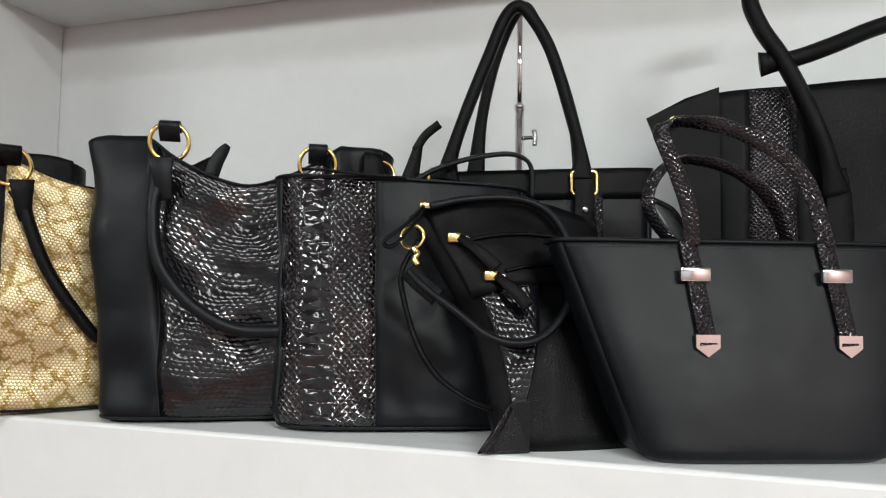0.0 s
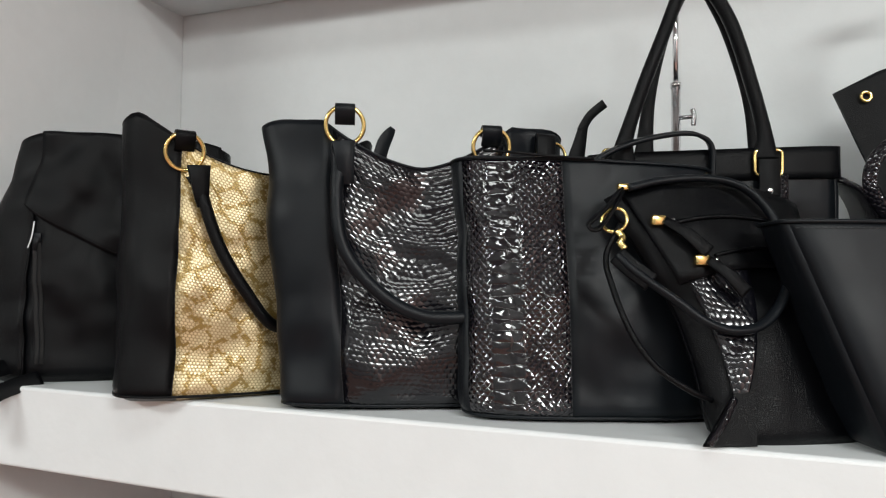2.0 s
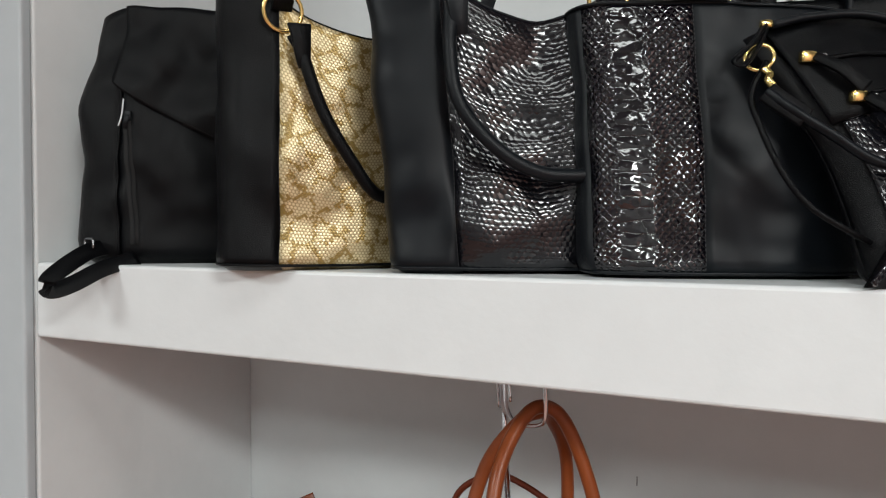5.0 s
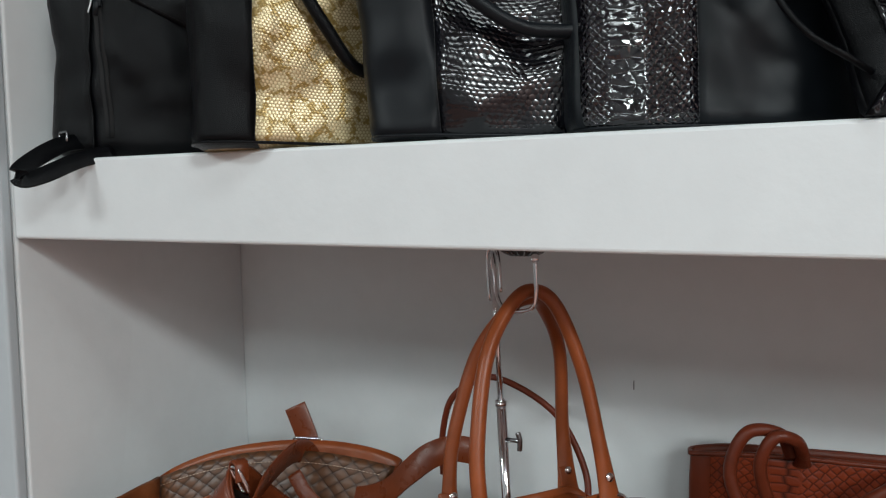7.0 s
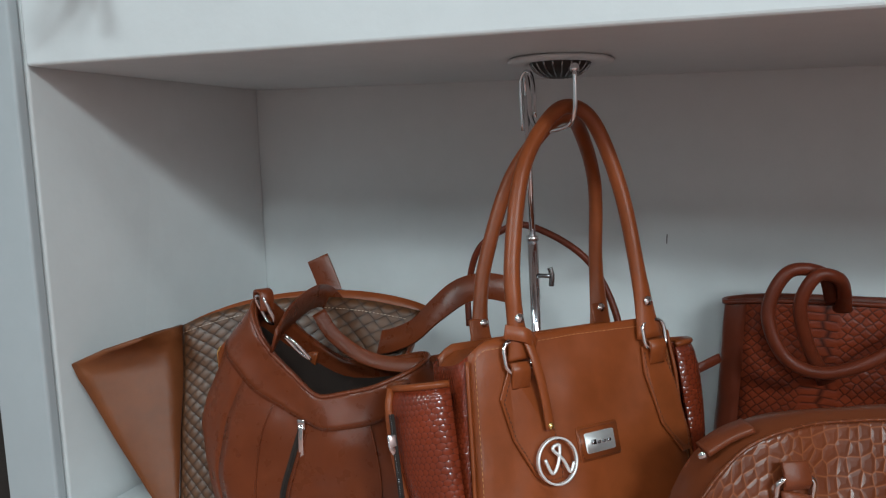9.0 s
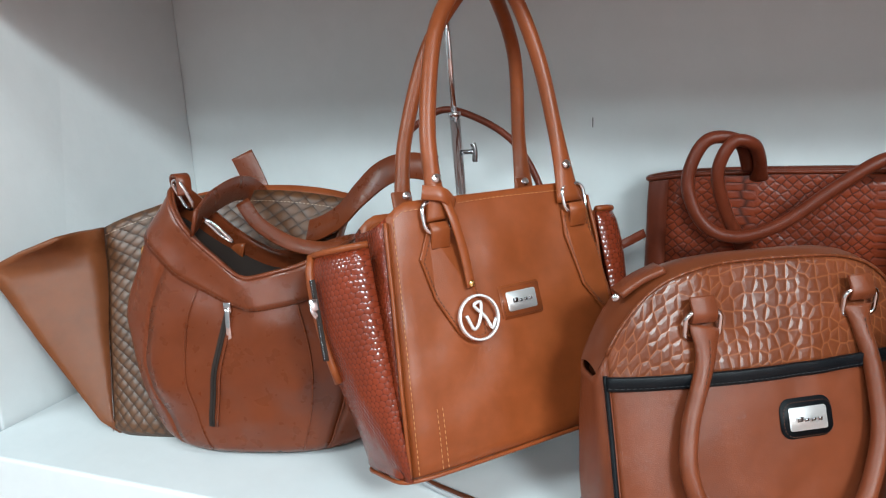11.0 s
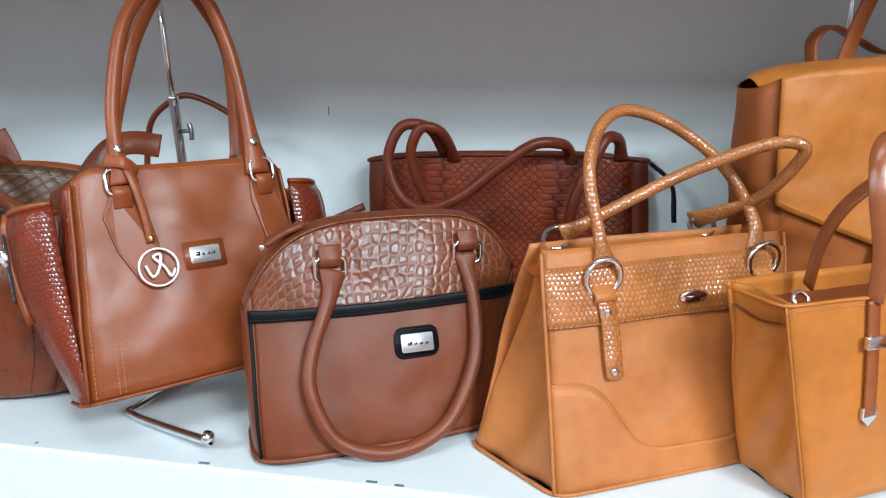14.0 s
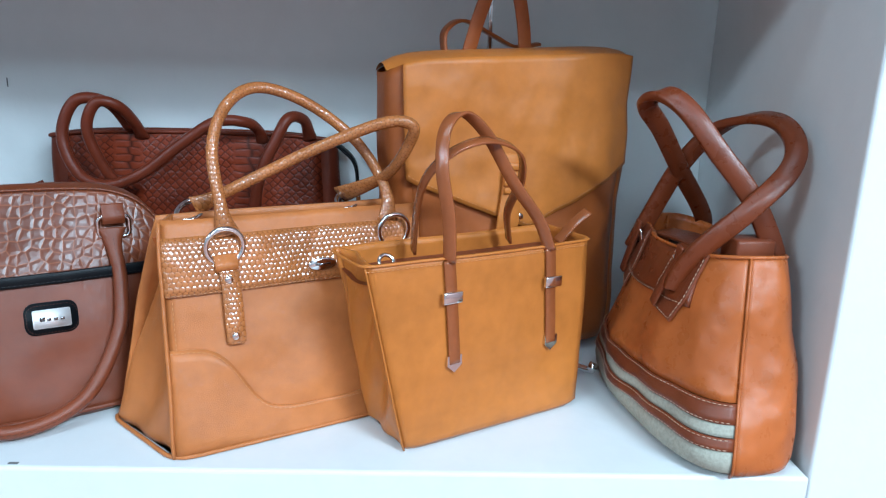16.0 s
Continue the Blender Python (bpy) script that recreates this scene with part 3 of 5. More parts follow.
def backpack_black():
    t = thing("backpack", pose(-0.715, 0.735, UP, 0, 0, 38), "black pebbled leather backpack with flap, strap hanging over the shelf edge", "backpack", BLACKS)
    b = Body((-0.058, 0.245), (-0.030, 0.235), (0.135, 0.085), 0.325, 0.015, 3.0, lambda s: 0.326 - 0.014 * abs(s) ** 6, 0.008, 0.013, 15, 0.014, seed=3.1, side=0.014)
    u0, u1 = b.u_at(-0.66), b.u_at(0.82)
    shell(b, t, [("front_panel", u0, u1, BLACK, ""), ("right_gusset", u1, 0.5 + u0, BLACK, ""), ("back_panel", 0.5 + u0, 1 - u0, BLACK, ""), ("left_gusset", 1 - u0, 1 + u0, BLACK, "soft folded side gusset")],
          BLACK_LINING, (0.975, 0.006, BLACK))
    tip = 0.60
    part("flap", b.patch(u0 - 0.012, u1 + 0.012, nu=40, nv=20, out=0.005, low=lambda q: tip + 0.10 - 0.22 * (1 - abs(2 * q - 1)) ** 0.8), BLACK, t, "pointed front flap", 0.003)
    edge = [b.at(u0 - 0.012 + (u1 - u0 + 0.024) * i / 40, tip + 0.10 - 0.22 * (1 - abs(2 * i / 40 - 1)) ** 0.8 + 0.012, 0.0062) for i in range(41)]
    part("stitching", stitches(edge), BLACK_THREAD, t)
    part("piping", sweep(b.line([(u0, 0.03), (u0, 0.95)], 30, 0.001), disc(0.0018, 6)), BLACK, t)
    x = 0.016
    line = [b.front(x, 0.025 + 0.16 * i / 12, 0.001) for i in range(13)]
    zipper(line, t, line[-1], line[-1] + Vector((-0.003, -0.003, -0.016)), teeth=BLACK_SMOOTH)
    part("tag_thread", rod([line[-1] + Vector((-0.004, -0.004, 0.02)), line[-1] + Vector((-0.006, -0.006, 0.0)), line[-1] + Vector((-0.010, -0.006, -0.014))], 0.0009), PAINT, t, "white tag thread")
    # one shoulder strap slides out below and hangs over the edge
    part("shoulder_strap", strap([(-0.020, 0.02, 0.022), (-0.040, 0.0, 0.016), (-0.060, -0.024, 0.000), (-0.074, -0.040, -0.016), (-0.070, -0.048, -0.027), (-0.050, -0.040, -0.021), (-0.02, -0.020, -0.004), (0.015, 0.000, 0.008)],
                                 0.021, 0.003, lambda s: (-0.15, 0.55, 0.9)), BLACK, t, "black shoulder strap looping over the shelf edge")
    part("strap_ring", loop_frame((-0.042, 0.012, 0.026), 0.026, 0.012, 0.0016, (0.5, -0.8, 0), (0, 0.2, 1)), STEEL, t, "dark steel strap ring")


def ring_tote(name, m, label, b, side, centre, lining, seam, rings, ring_z, handle, ring_r=0.0205, r=0.0068, tab=None):
    """A tote with plain ends and a patterned centre; each handle hangs from two rings."""
    t = thing(name, m, label, "handbag", BLACKS)
    s0, s1 = seam
    u0, u1 = b.u_at(s0), b.u_at(s1)
    shell(b, t, [("centre_panel", u0, u1, centre[0], centre[1]), ("right_panel", u1, 0.5 + u0, side, ""), ("back_panel", 0.5 + u0, 1 - u0, side, ""), ("left_panel", 1 - u0, 1 + u0, side, "plain black leather end panel")],
          lining, (0.9, 0.01, lining), nv=44)
    for u in (u0, u1):
        part("seam", stitches(b.line([(u, 0.03), (u, 0.99)], 40, 0.0012), 0.0032, 0.0016, 0.0004), BLACK_THREAD, t)
    part("rim_binding", sweep(b.hoop(0.998, 90, -0.0012), disc(0.0016, 6), True), side, t)
    part("base_piping", sweep(b.hoop(0.02, 80, 0.0), disc(0.0018, 6), True), side, t)
    for x, rz in zip(rings, ring_z):
        c = b.front(x, rz, 0.006)
        part("ring", ring(c, ring_r, 0.0024, (1, 0, 0), (0, -0.15, 1)), GOLD, t, "polished gold ring")
        w = ring_r * 1.05
        part("ring_tab", strap([c + Vector((0, 0.014, ring_r - 0.006)), c + Vector((0, 0.004, ring_r + 0.002)), c + Vector((0, -0.005, ring_r - 0.001)), c + Vector((0, -0.003, ring_r - 0.010)), c + Vector((0, 0.005, ring_r - 0.018))], w, 0.0035, (1, 0, 0)), side, t, "black leather ring tab")
    pts = [Vector(p) for p in handle]
    h = handle_round("handle", pts, r, side, t, ends=0.9)
    part("handle_fold", strap([pts[0] + Vector((0, -0.004, 0.010)), pts[0] + Vector((0.001, -0.007, -0.002)), pts[0] + Vector((0.003, -0.006, -0.020)), pts[0] + Vector((0.006, -0.003, -0.034))], 0.025, 0.0055, (1, 0, 0), size=lambda q: (1 - 0.5 * q, 1.0)), side, h)
    if tab:
        part("zip_end", strap(tab, 0.015, 0.0022, (0.85, 0.3, -0.3), size=lambda q: (1.1 - 0.6 * q ** 4, 1.0)), side, t, "leather end of the zip standing up")
    return t, b


def gold_tote():
    b = Body((-0.052, 0.235), (-0.050, 0.25), (0.115, 0.095), 0.33, 0.012, 3.0, lambda s: 0.258 + 0.072 * abs(s) ** 1.7 - 0.02 * max(0.0, (abs(s) - 0.88) / 0.12) ** 2, 0.006, 0.012, 13, 0.012, seed=7.7)
    ring_tote("tote_bag", pose(-0.46, 0.70, UP, 0, 0, 50), "black leather tote with gold snake-print centre panel and gold rings", b, BLACK, (GOLD_SCALE, "gold and olive snake-print panel"), BLACK_LINING,
              (-0.62, 0.62), (0.012, 0.17), (0.276, 0.276), [(0.020, -0.010, 0.248), (0.028, -0.014, 0.215), (0.045, -0.018, 0.168), (0.072, -0.022, 0.122), (0.108, -0.02, 0.082), (0.15, -0.02, 0.10), (0.165, -0.012, 0.248)])


def snake_tote():
    b = Body((-0.030, 0.27), (-0.058, 0.285), (0.085, 0.075), 0.312, 0.03, 3.4, lambda s: 0.258 + 0.052 * min(1.0, (abs(s) / 0.62) ** 1.7) - 0.008 * max(0.0, (abs(s) - 0.85) / 0.15) ** 2, 0.012, 0.013, 12, 0.014, seed=1.3)
    ring_tote("tote_bag", pose(-0.30, 0.715, UP, 0, 0, 28), "black leather tote with glossy snake-embossed centre panel and gold rings", b, BLACK_SMOOTH, (BLACK_SCALE, "glossy black snake-embossed panel"), BLACK_LINING,
              (-0.55, 0.55), (0.036, 0.190), (0.302, 0.284), [(0.032, -0.006, 0.268), (0.026, -0.012, 0.225), (0.036, -0.018, 0.165), (0.080, -0.024, 0.116), (0.133, -0.022, 0.098), (0.185, -0.018, 0.12), (0.205, -0.004, 0.262)],
              tab=[(0.072, 0.07, 0.275), (0.078, 0.075, 0.296), (0.088, 0.08, 0.314)])


def python_tote():
    b = Body((-0.022, 0.245), (-0.032, 0.250), (0.110, 0.125), 0.258, 0.035, 3.4, lambda s: 0.262 - 0.004 * s, 0.010, 0.007, 15, 0.014, seed=5.9)
    t = thing("tote_bag", pose(-0.115, 0.735, UP, 0, 0, 22), "black leather tote with shiny python-embossed patent panel", "handbag", BLACKS)
    u0, u1 = b.u_at(-0.93), b.u_at(-0.22)
    shell(b, t, [("python_panel", u0, u1, BLACK_PYTHON, "crinkled black patent python panel"), ("front_panel", u1, 0.5 - u0, BLACK_SMOOTH, ""), ("back_panel", 0.5 - u0, 1 + u0, BLACK_SMOOTH, "")], BLACK_LINING, (0.9, 0.008, BLACK_LINING), nv=44)
    part("seam", stitches(b.line([(u1, 0.03), (u1, 0.99)], 40, 0.0012), 0.003, 0.0015, 0.0004), BLACK_THREAD, t)
    part("rim_binding", sweep(b.hoop(0.995, 80, 0.0006), disc(0.002, 6), True), BLACK_SMOOTH, t)
    part("base_piping", sweep(b.hoop(0.02, 80, 0.0), disc(0.0018, 6), True), BLACK_SMOOTH, t)
    for x, y in ((0.080, 0.105),):
        part("ring", ring((x, y, 0.273), 0.0205, 0.0018, (0.9, 0.35, 0.2), (0, 0.1, 1)), GOLD, t, "polished gold ring")
        part("ring_tab", strap([(x - 0.006, y + 0.014, 0.250), (x - 0.006, y + 0.008, 0.296), (x - 0.006, y - 0.004, 0.297), (x - 0.006, y - 0.008, 0.262)], 0.022, 0.004, (1, 0.2, 0)), BLACK, t)
    end = part("zip_end", strap([(0.112, 0.15, 0.245), (0.118, 0.152, 0.275), (0.124, 0.154, 0.300), (0.130, 0.156, 0.326)], 0.020, 0.0024, (0.9, 0.2, -0.3), size=lambda q: (1.5 - 0.95 * q, 1.0)), BLACK, t, "leather end of the zip standing up")
    part("end_tab", strap([(0.126, 0.155, 0.318), (0.138, 0.157, 0.338), (0.156, 0.158, 0.354)], 0.011, 0.0024, (0.6, 0.2, -0.7)), BLACK, end)
    part("thin_strap", strap([(0.0, 0.05, 0.272), (0.03, 0.035, 0.268), (0.065, 0.03, 0.264), (0.11, 0.03, 0.262)], 0.006, 0.003, (0, 1, 0.2)), BLACK, t)
    part("flat_handle", strap([(0.112, 0.08, 0.258), (0.138, 0.082, 0.278), (0.178, 0.085, 0.294), (0.222, 0.088, 0.303), (0.246, 0.09, 0.301), (0.259, 0.092, 0.288), (0.260, 0.094, 0.252)], 0.012, 0.005, (0.1, 0.9, 0.3)), BLACK_SMOOTH, t, "flat leather handle lying along the rim")


def hung_bag_black():
    t = thing("handbag", pose(0.10, 0.93, UP, 0, 0, 18), "structured black leather handbag with reptile trim hung on a stand", "handbag", BLACKS)
    b = Body((-0.155, 0.135), (-0.148, 0.138), (0.085, 0.055), 0.290, 0.0, 5.5, lambda s: 0.288 + 0.006 * s, 0.004, 0.002, 14, 0.012)
    shell(b, t, [("front_panel", b.u_at(-0.94), b.u_at(0.94), BLACK_SMOOTH, ""), ("back_shell", b.u_at(0.94), 1 + b.u_at(-0.94), BLACK_SMOOTH, "")], BLACK_LINING, (0.97, 0.004, BLACK))
    part("top_band", b.patch(b.u_at(-0.98), b.u_at(0.98), 0.875, 1.0, 40, 4, 0.003), BLACK, t, "top band with welt", 0.002)
    part("side_wing", strap([(0.135, 0.03, 0.262), (0.165, 0.035, 0.245), (0.185, 0.04, 0.20), (0.182, 0.05, 0.12)], 0.06, 0.006, (0, 0.9, 0.2)), BLACK_PATENT, t, "glossy reptile side wing")
    for x in (-0.112, 0.047):
        c = b.front(x, 0.272, 0.008)
        part("ring", loop_frame(c, 0.030, 0.028, 0.0021, (1, 0, 0), (0, 0, 1), 0.005), GOLD, t, "square gold ring")
        part("ring_tab", strap([c + Vector((0, 0, 0.012)), c + Vector((0, -0.002, -0.02)), c + Vector((0, -0.001, -0.075)), c + Vector((0, 0, -0.15))], 0.023, 0.003, (1, 0, 0)), BLACK, t)
        part("reptile_trim", strap([c + Vector((0.014, 0.004, -0.012)), c + Vector((0.014, 0.003, -0.07)), c + Vector((0.014, 0.003, -0.16))], 0.018, 0.002, (1, 0, 0)), BLACK_PATENT, t, "glossy reptile strip")
        part("rivet", stud(c + Vector((0, -0.003, -0.032)), 0.004, (0, -1, 0)), CHROME, t, "steel rivet")
    handle_round("handle", [(-0.112, -0.008, 0.272), (-0.107, -0.008, 0.302), (-0.088, -0.008, 0.359), (-0.064, -0.008, 0.421), (-0.045, -0.004, 0.469), (-0.029, 0.0, 0.487), (-0.013, -0.004, 0.474), (0.011, -0.008, 0.429), (0.034, -0.008, 0.355), (0.046, -0.008, 0.305), (0.047, -0.008, 0.276)], 0.0076, BLACK, t, ends=1.1)
    handle_round("handle", [(-0.075, 0.045, 0.280), (-0.067, 0.045, 0.360), (-0.051, 0.042, 0.433), (-0.032, 0.032, 0.482), (-0.017, 0.024, 0.497), (-0.001, 0.030, 0.480), (0.024, 0.036, 0.434), (0.047, 0.038, 0.360), (0.060, 0.038, 0.280)], 0.0070, BLACK, t, ends=0.8)


def shoulder_bag_black():
    t = thing("shoulder_bag", pose(0.088, 0.712, UP, 0, 0, 30), "small black soft leather shoulder bag with gold zips and looped handle", "handbag", BLACKS)
    b = Body((0.016, 0.165), (-0.064, 0.150), (0.060, 0.022), 0.240, 0.100, 2.6, lambda s: 0.240 - 0.024 * s * s, 0.012, 0.006, 18, 0.006, seed=2.2, side=-0.017)
    back = lambda x, y, z: Vector((x, y + 0.417 * z, z))
    shell(b, t, [("front_panel", 0.0, 0.5, BLACK, ""), ("back_panel", 0.5, 1.0, BLACK, "")], BLACK_LINING, (0.97, 0.003, BLACK))
    # a snake-embossed strip that narrows towards the foot
    bm = bmesh.new()
    uvl = bm.loops.layers.uv.new("UVMap")
    rows = []
    for i in range(25):
        k = i / 24
        z, xl, xr = 0.026 + 0.134 * k, 0.024 - 0.034 * k ** 1.2, 0.030 + 0.042 * k
        rows.append([(bm.verts.new(b.front(xl + (xr - xl) * j / 10, z, 0.0025)), (xl + (xr - xl) * j / 10, z)) for j in range(11)])
    for A, B in zip(rows, rows[1:]):
        for j in range(10):
            quad = (A[j], A[j + 1], B[j + 1], B[j])
            for loop, q in zip(bm.faces.new([q[0] for q in quad]).loops, quad):
                loop[uvl].uv = q[1]
    part("snake_panel", bm, BLACK_SCALE, t, "glossy snake-embossed strip", 0.002)
    part("base_corner", slab([(-0.008, 0.006, 0.001), (0.038, 0.002, 0.001), (0.042, 0.012, 0.044), (0.026, 0.016, 0.042)], 0.003, (0, 0, 1), (1, 0, 0)), BLACK, t, "folded pointed bottom corner", smooth=False)
    part("corner_trim", strap([(0.022, 0.008, 0.040), (0.008, 0.003, 0.020), (-0.006, 0.000, 0.004)], 0.006, 0.003, (0.75, 0.2, -0.6)), BLACK_PATENT, t, "glossy reptile corner trim")
    part("hanging_handle", sweep(smooth_line([(-0.050, 0.074, 0.190), (-0.066, 0.070, 0.161), (-0.066, 0.058, 0.134), (-0.056, 0.042, 0.094), (-0.039, 0.030, 0.065), (-0.014, 0.020, 0.046), (0.010, 0.024, 0.036)], 8), disc(0.0027, 8)), BLACK, t, "second handle hanging down behind")
    part("pocket_panel", b.patch(b.u_at(-0.80), b.u_at(0.93), nu=30, nv=10, out=0.006, low=lambda q: 0.60 + 0.06 * q, high=lambda q: 0.985), BLACK, t, "soft pocket panel with zip", 0.003)
    part("pocket_rim", sweep([b.at(b.u_at(-0.62 + 1.5 * i / 24), 0.82 + 0.03 * i / 24, 0.0075) for i in range(25)], disc(0.0022, 6)), BLACK, t)
    part("pocket_rim", sweep([b.at(b.u_at(-0.30 + 1.2 * i / 24), 0.68 + 0.07 * i / 24, 0.0075) for i in range(25)], disc(0.0018, 6)), BLACK, t)
    for (x, z), (px, pz) in (((-0.012, 0.194), (0.022, 0.164)), ((0.015, 0.157), (0.046, 0.128))):
        c = b.front(x, z, 0.010)
        s = part("zip_slider", box(c.x - 0.008, c.x + 0.006, c.y - 0.004, c.y + 0.004, c.z - 0.005, c.z + 0.005, 0.002), GOLD, t, "gold zip slider")
        e = b.front(px, pz, 0.015)
        part("pull_tab", strap([c + Vector((0.004, -0.003, 0)), c.lerp(e, 0.5) + Vector((0, -0.006, 0.002)), e], 0.011, 0.004, (0.5, 0, 0.8), size=lambda q: (0.7 + 0.5 * q, 1.0)), BLACK, s, "leather zip pull")
        part("rivet", stud(c + Vector((0.010, -0.006, -0.001)), 0.0032, (0, -1, 0)), CHROME, s)
    part("ring", ring(back(-0.055, -0.004, 0.194), 0.0115, 0.0018, (0.8, -0.4, 0.1), (0, 0.2, 1)), GOLD, t, "gold ring")
    part("clip", rod([back(-0.055, -0.006, 0.183), back(-0.052, -0.008, 0.177), back(-0.055, -0.008, 0.172), back(-0.052, -0.009, 0.166)], 0.0034), GOLD, t, "gold swivel clip")
    c = back(-0.038, -0.004, 0.227)
    part("corner_clip", box(c.x - 0.008, c.x + 0.008, c.y - 0.004, c.y + 0.004, c.z - 0.0035, c.z + 0.0035, 0.002), GOLD, t, "gold corner clip")
    part("wrist_loop", strap([back(-0.042, -0.004, 0.226), back(-0.062, -0.010, 0.206), back(-0.084, -0.012, 0.188), back(-0.076, -0.012, 0.184), back(-0.056, -0.008, 0.204), back(-0.042, -0.004, 0.222)], 0.007, 0.003, (0.3, 0.8, 0.3)), BLACK, t, "leather wrist loop")
    # the round handle
    loop = [back(*p) for p in ((-0.062, -0.012, 0.160), (-0.050, -0.018, 0.145), (-0.021, -0.022, 0.122), (0.003, -0.024, 0.103), (0.029, -0.024, 0.096), (0.057, -0.024, 0.102), (0.084, -0.024, 0.126), (0.098, -0.022, 0.156), (0.100, -0.020, 0.192), (0.090, -0.018, 0.218), (0.071, -0.016, 0.233), (0.039, -0.014, 0.238), (-0.003, -0.010, 0.234), (-0.036, -0.006, 0.226))]
    part("handle", sweep(smooth_line(loop, 10), disc(0.0044, 10), wide=(0, 1, 0.2), size=lambda q: (1.2, 0.9)), BLACK_SMOOTH, t, "round looped leather handle")
    part("strap_end", strap([loop[0], loop[0].lerp(loop[1], 0.7), loop[1].lerp(loop[2], 0.4)], 0.017, 0.006, (0.4, 0, 0.9)), BLACK, t)


def buckle_tote_black():
    t = thing("tote_bag", pose(0.225, 0.72, UP, 0, 0, 20), "smooth black leather tote with steel-tipped buckle straps", "handbag", BLACKS)
    b = Body((-0.006, 0.215), (-0.072, 0.275), (0.105, 0.065), 0.190, 0.040, 6.0, lambda s: 0.190, 0.003, 0.0025, 11, 0.010, seed=9.1)
    shell(b, t, [("front_panel", b.u_at(-0.97), b.u_at(0.97), BLACK_SMOOTH, ""), ("right_gusset", b.u_at(0.97), 1 - b.u_at(0.97), BLACK_SMOOTH, ""), ("back_panel", 1 - b.u_at(0.97), 1 - b.u_at(-0.97), BLACK_SMOOTH, ""), ("left_gusset", 1 - b.u_at(-0.97), 1 + b.u_at(-0.97), BLACK_SMOOTH, "")], BLACK_LINING, (0.93, 0.004, BLACK_LINING))
    part("rim_binding", sweep(b.hoop(0.995, 90, 0.0008), disc(0.002, 6), True), BLACK_SMOOTH, t)
    part("stitching", stitches(b.line([(b.u_at(-0.95), 0.965), (b.u_at(0), 0.965), (b.u_at(0.95), 0.965)], 24, 0.001)), BLACK_THREAD, t)
    for x in (0.046, 0.170):
        buckle_strap(b, t, x, 0.098, 0.19, 0.016, BLACK_PATENT, 0.008)
    part("handle", strap([b.front(0.050, 0.184, 0.003), (0.045, 0.032, 0.214), (0.033, 0.030, 0.249), (0.023, 0.030, 0.273), (0.021, 0.035, 0.287), (0.032, 0.040, 0.297), (0.067, 0.050, 0.300), (0.096, 0.050, 0.294), (0.125, 0.050, 0.281), (0.148, 0.046, 0.264), (0.164, 0.042, 0.235), b.front(0.172, 0.184, 0.003)], 0.014, 0.0034, lambda q: (0.85, -0.3, 0.35)), BLACK_PATENT, t, "flat glossy reptile handle")
    part("handle", strap([(0.060, 0.092, 0.184), (0.036, 0.090, 0.212), (0.028, 0.088, 0.233), (0.036, 0.085, 0.256), (0.060, 0.082, 0.272), (0.110, 0.080, 0.262), (0.150, 0.085, 0.232), (0.175, 0.095, 0.184)], 0.012, 0.003, lambda q: (0.7, -0.5, 0.3)), BLACK_PATENT, t, "flat glossy reptile handle")


def big_tote_black():
    t = thing("tote_bag", pose(0.30, 0.96, UP, 0, 0, 12), "large black leather tote with snake-embossed strips and knotted handle", "handbag", BLACKS)
    b = Body((-0.01, 0.30), (-0.004, 0.33), (0.11, 0.07), 0.392, 0.01, 5.0, lambda s: 0.392 + 0.012 * s, 0.004, 0.004, 12, 0.012, seed=4.4)
    u = [b.u_at(s) for s in (-0.97, -0.74, -0.42, 0.42, 0.74, 0.97)]
    shell(b, t, [("front_panel", u[2], u[3], BLACK, ""), ("snake_strip", u[1], u[2], BLACK_PATENT, "snake-embossed strip"), ("snake_strip", u[3], u[4], BLACK_PATENT, "snake-embossed strip"), ("corner_panel", u[0], u[1], BLACK, ""), ("corner_panel", u[4], u[5], BLACK, ""), ("back_shell", u[5], 1 + u[0], BLACK, "")], BLACK_LINING, (0.95, 0.006, BLACK))
    part("side_wing", slab([(0.006, 0.012, 0.386), (-0.030, 0.022, 0.376), (-0.074, 0.03, 0.354), (-0.050, 0.02, 0.285), (-0.018, 0.012, 0.205), (0.004, 0.008, 0.205)], 0.004, (0, 0, 1), (1, 0, 0)), BLACK, t, "pointed side wing with eyelet", smooth=False)
    e = Vector((-0.044, 0.020, 0.347))
    part("eyelet", ring(e, 0.0052, 0.0019, (1, 0, 0), (0, 0, 1)), GOLD, t, "brass eyelet")
    handle_round("handle", [(0.125, -0.008, 0.255), (0.110, -0.014, 0.31), (0.088, -0.012, 0.37), (0.068, -0.008, 0.415), (0.050, 0.0, 0.452), (0.042, 0.01, 0.492), (0.06, 0.02, 0.53), (0.11, 0.03, 0.54)], 0.0095, BLACK, t, ends=0.7)
    handle_round("handle", [(0.048, 0.0, 0.408), (0.085, -0.006, 0.413), (0.13, 0.0, 0.430), (0.19, 0.012, 0.456), (0.25, 0.02, 0.47), (0.29, 0.02, 0.42), (0.30, 0.01, 0.36)], 0.0098, BLACK, t, ends=0.5)
    part("handle_tab", strap([(0.125, -0.008, 0.285), (0.128, -0.008, 0.25), (0.128, -0.006, 0.19)], 0.032, 0.004, (1, 0, 0), size=lambda q: (0.7 + 0.3 * q, 1)), BLACK, t)


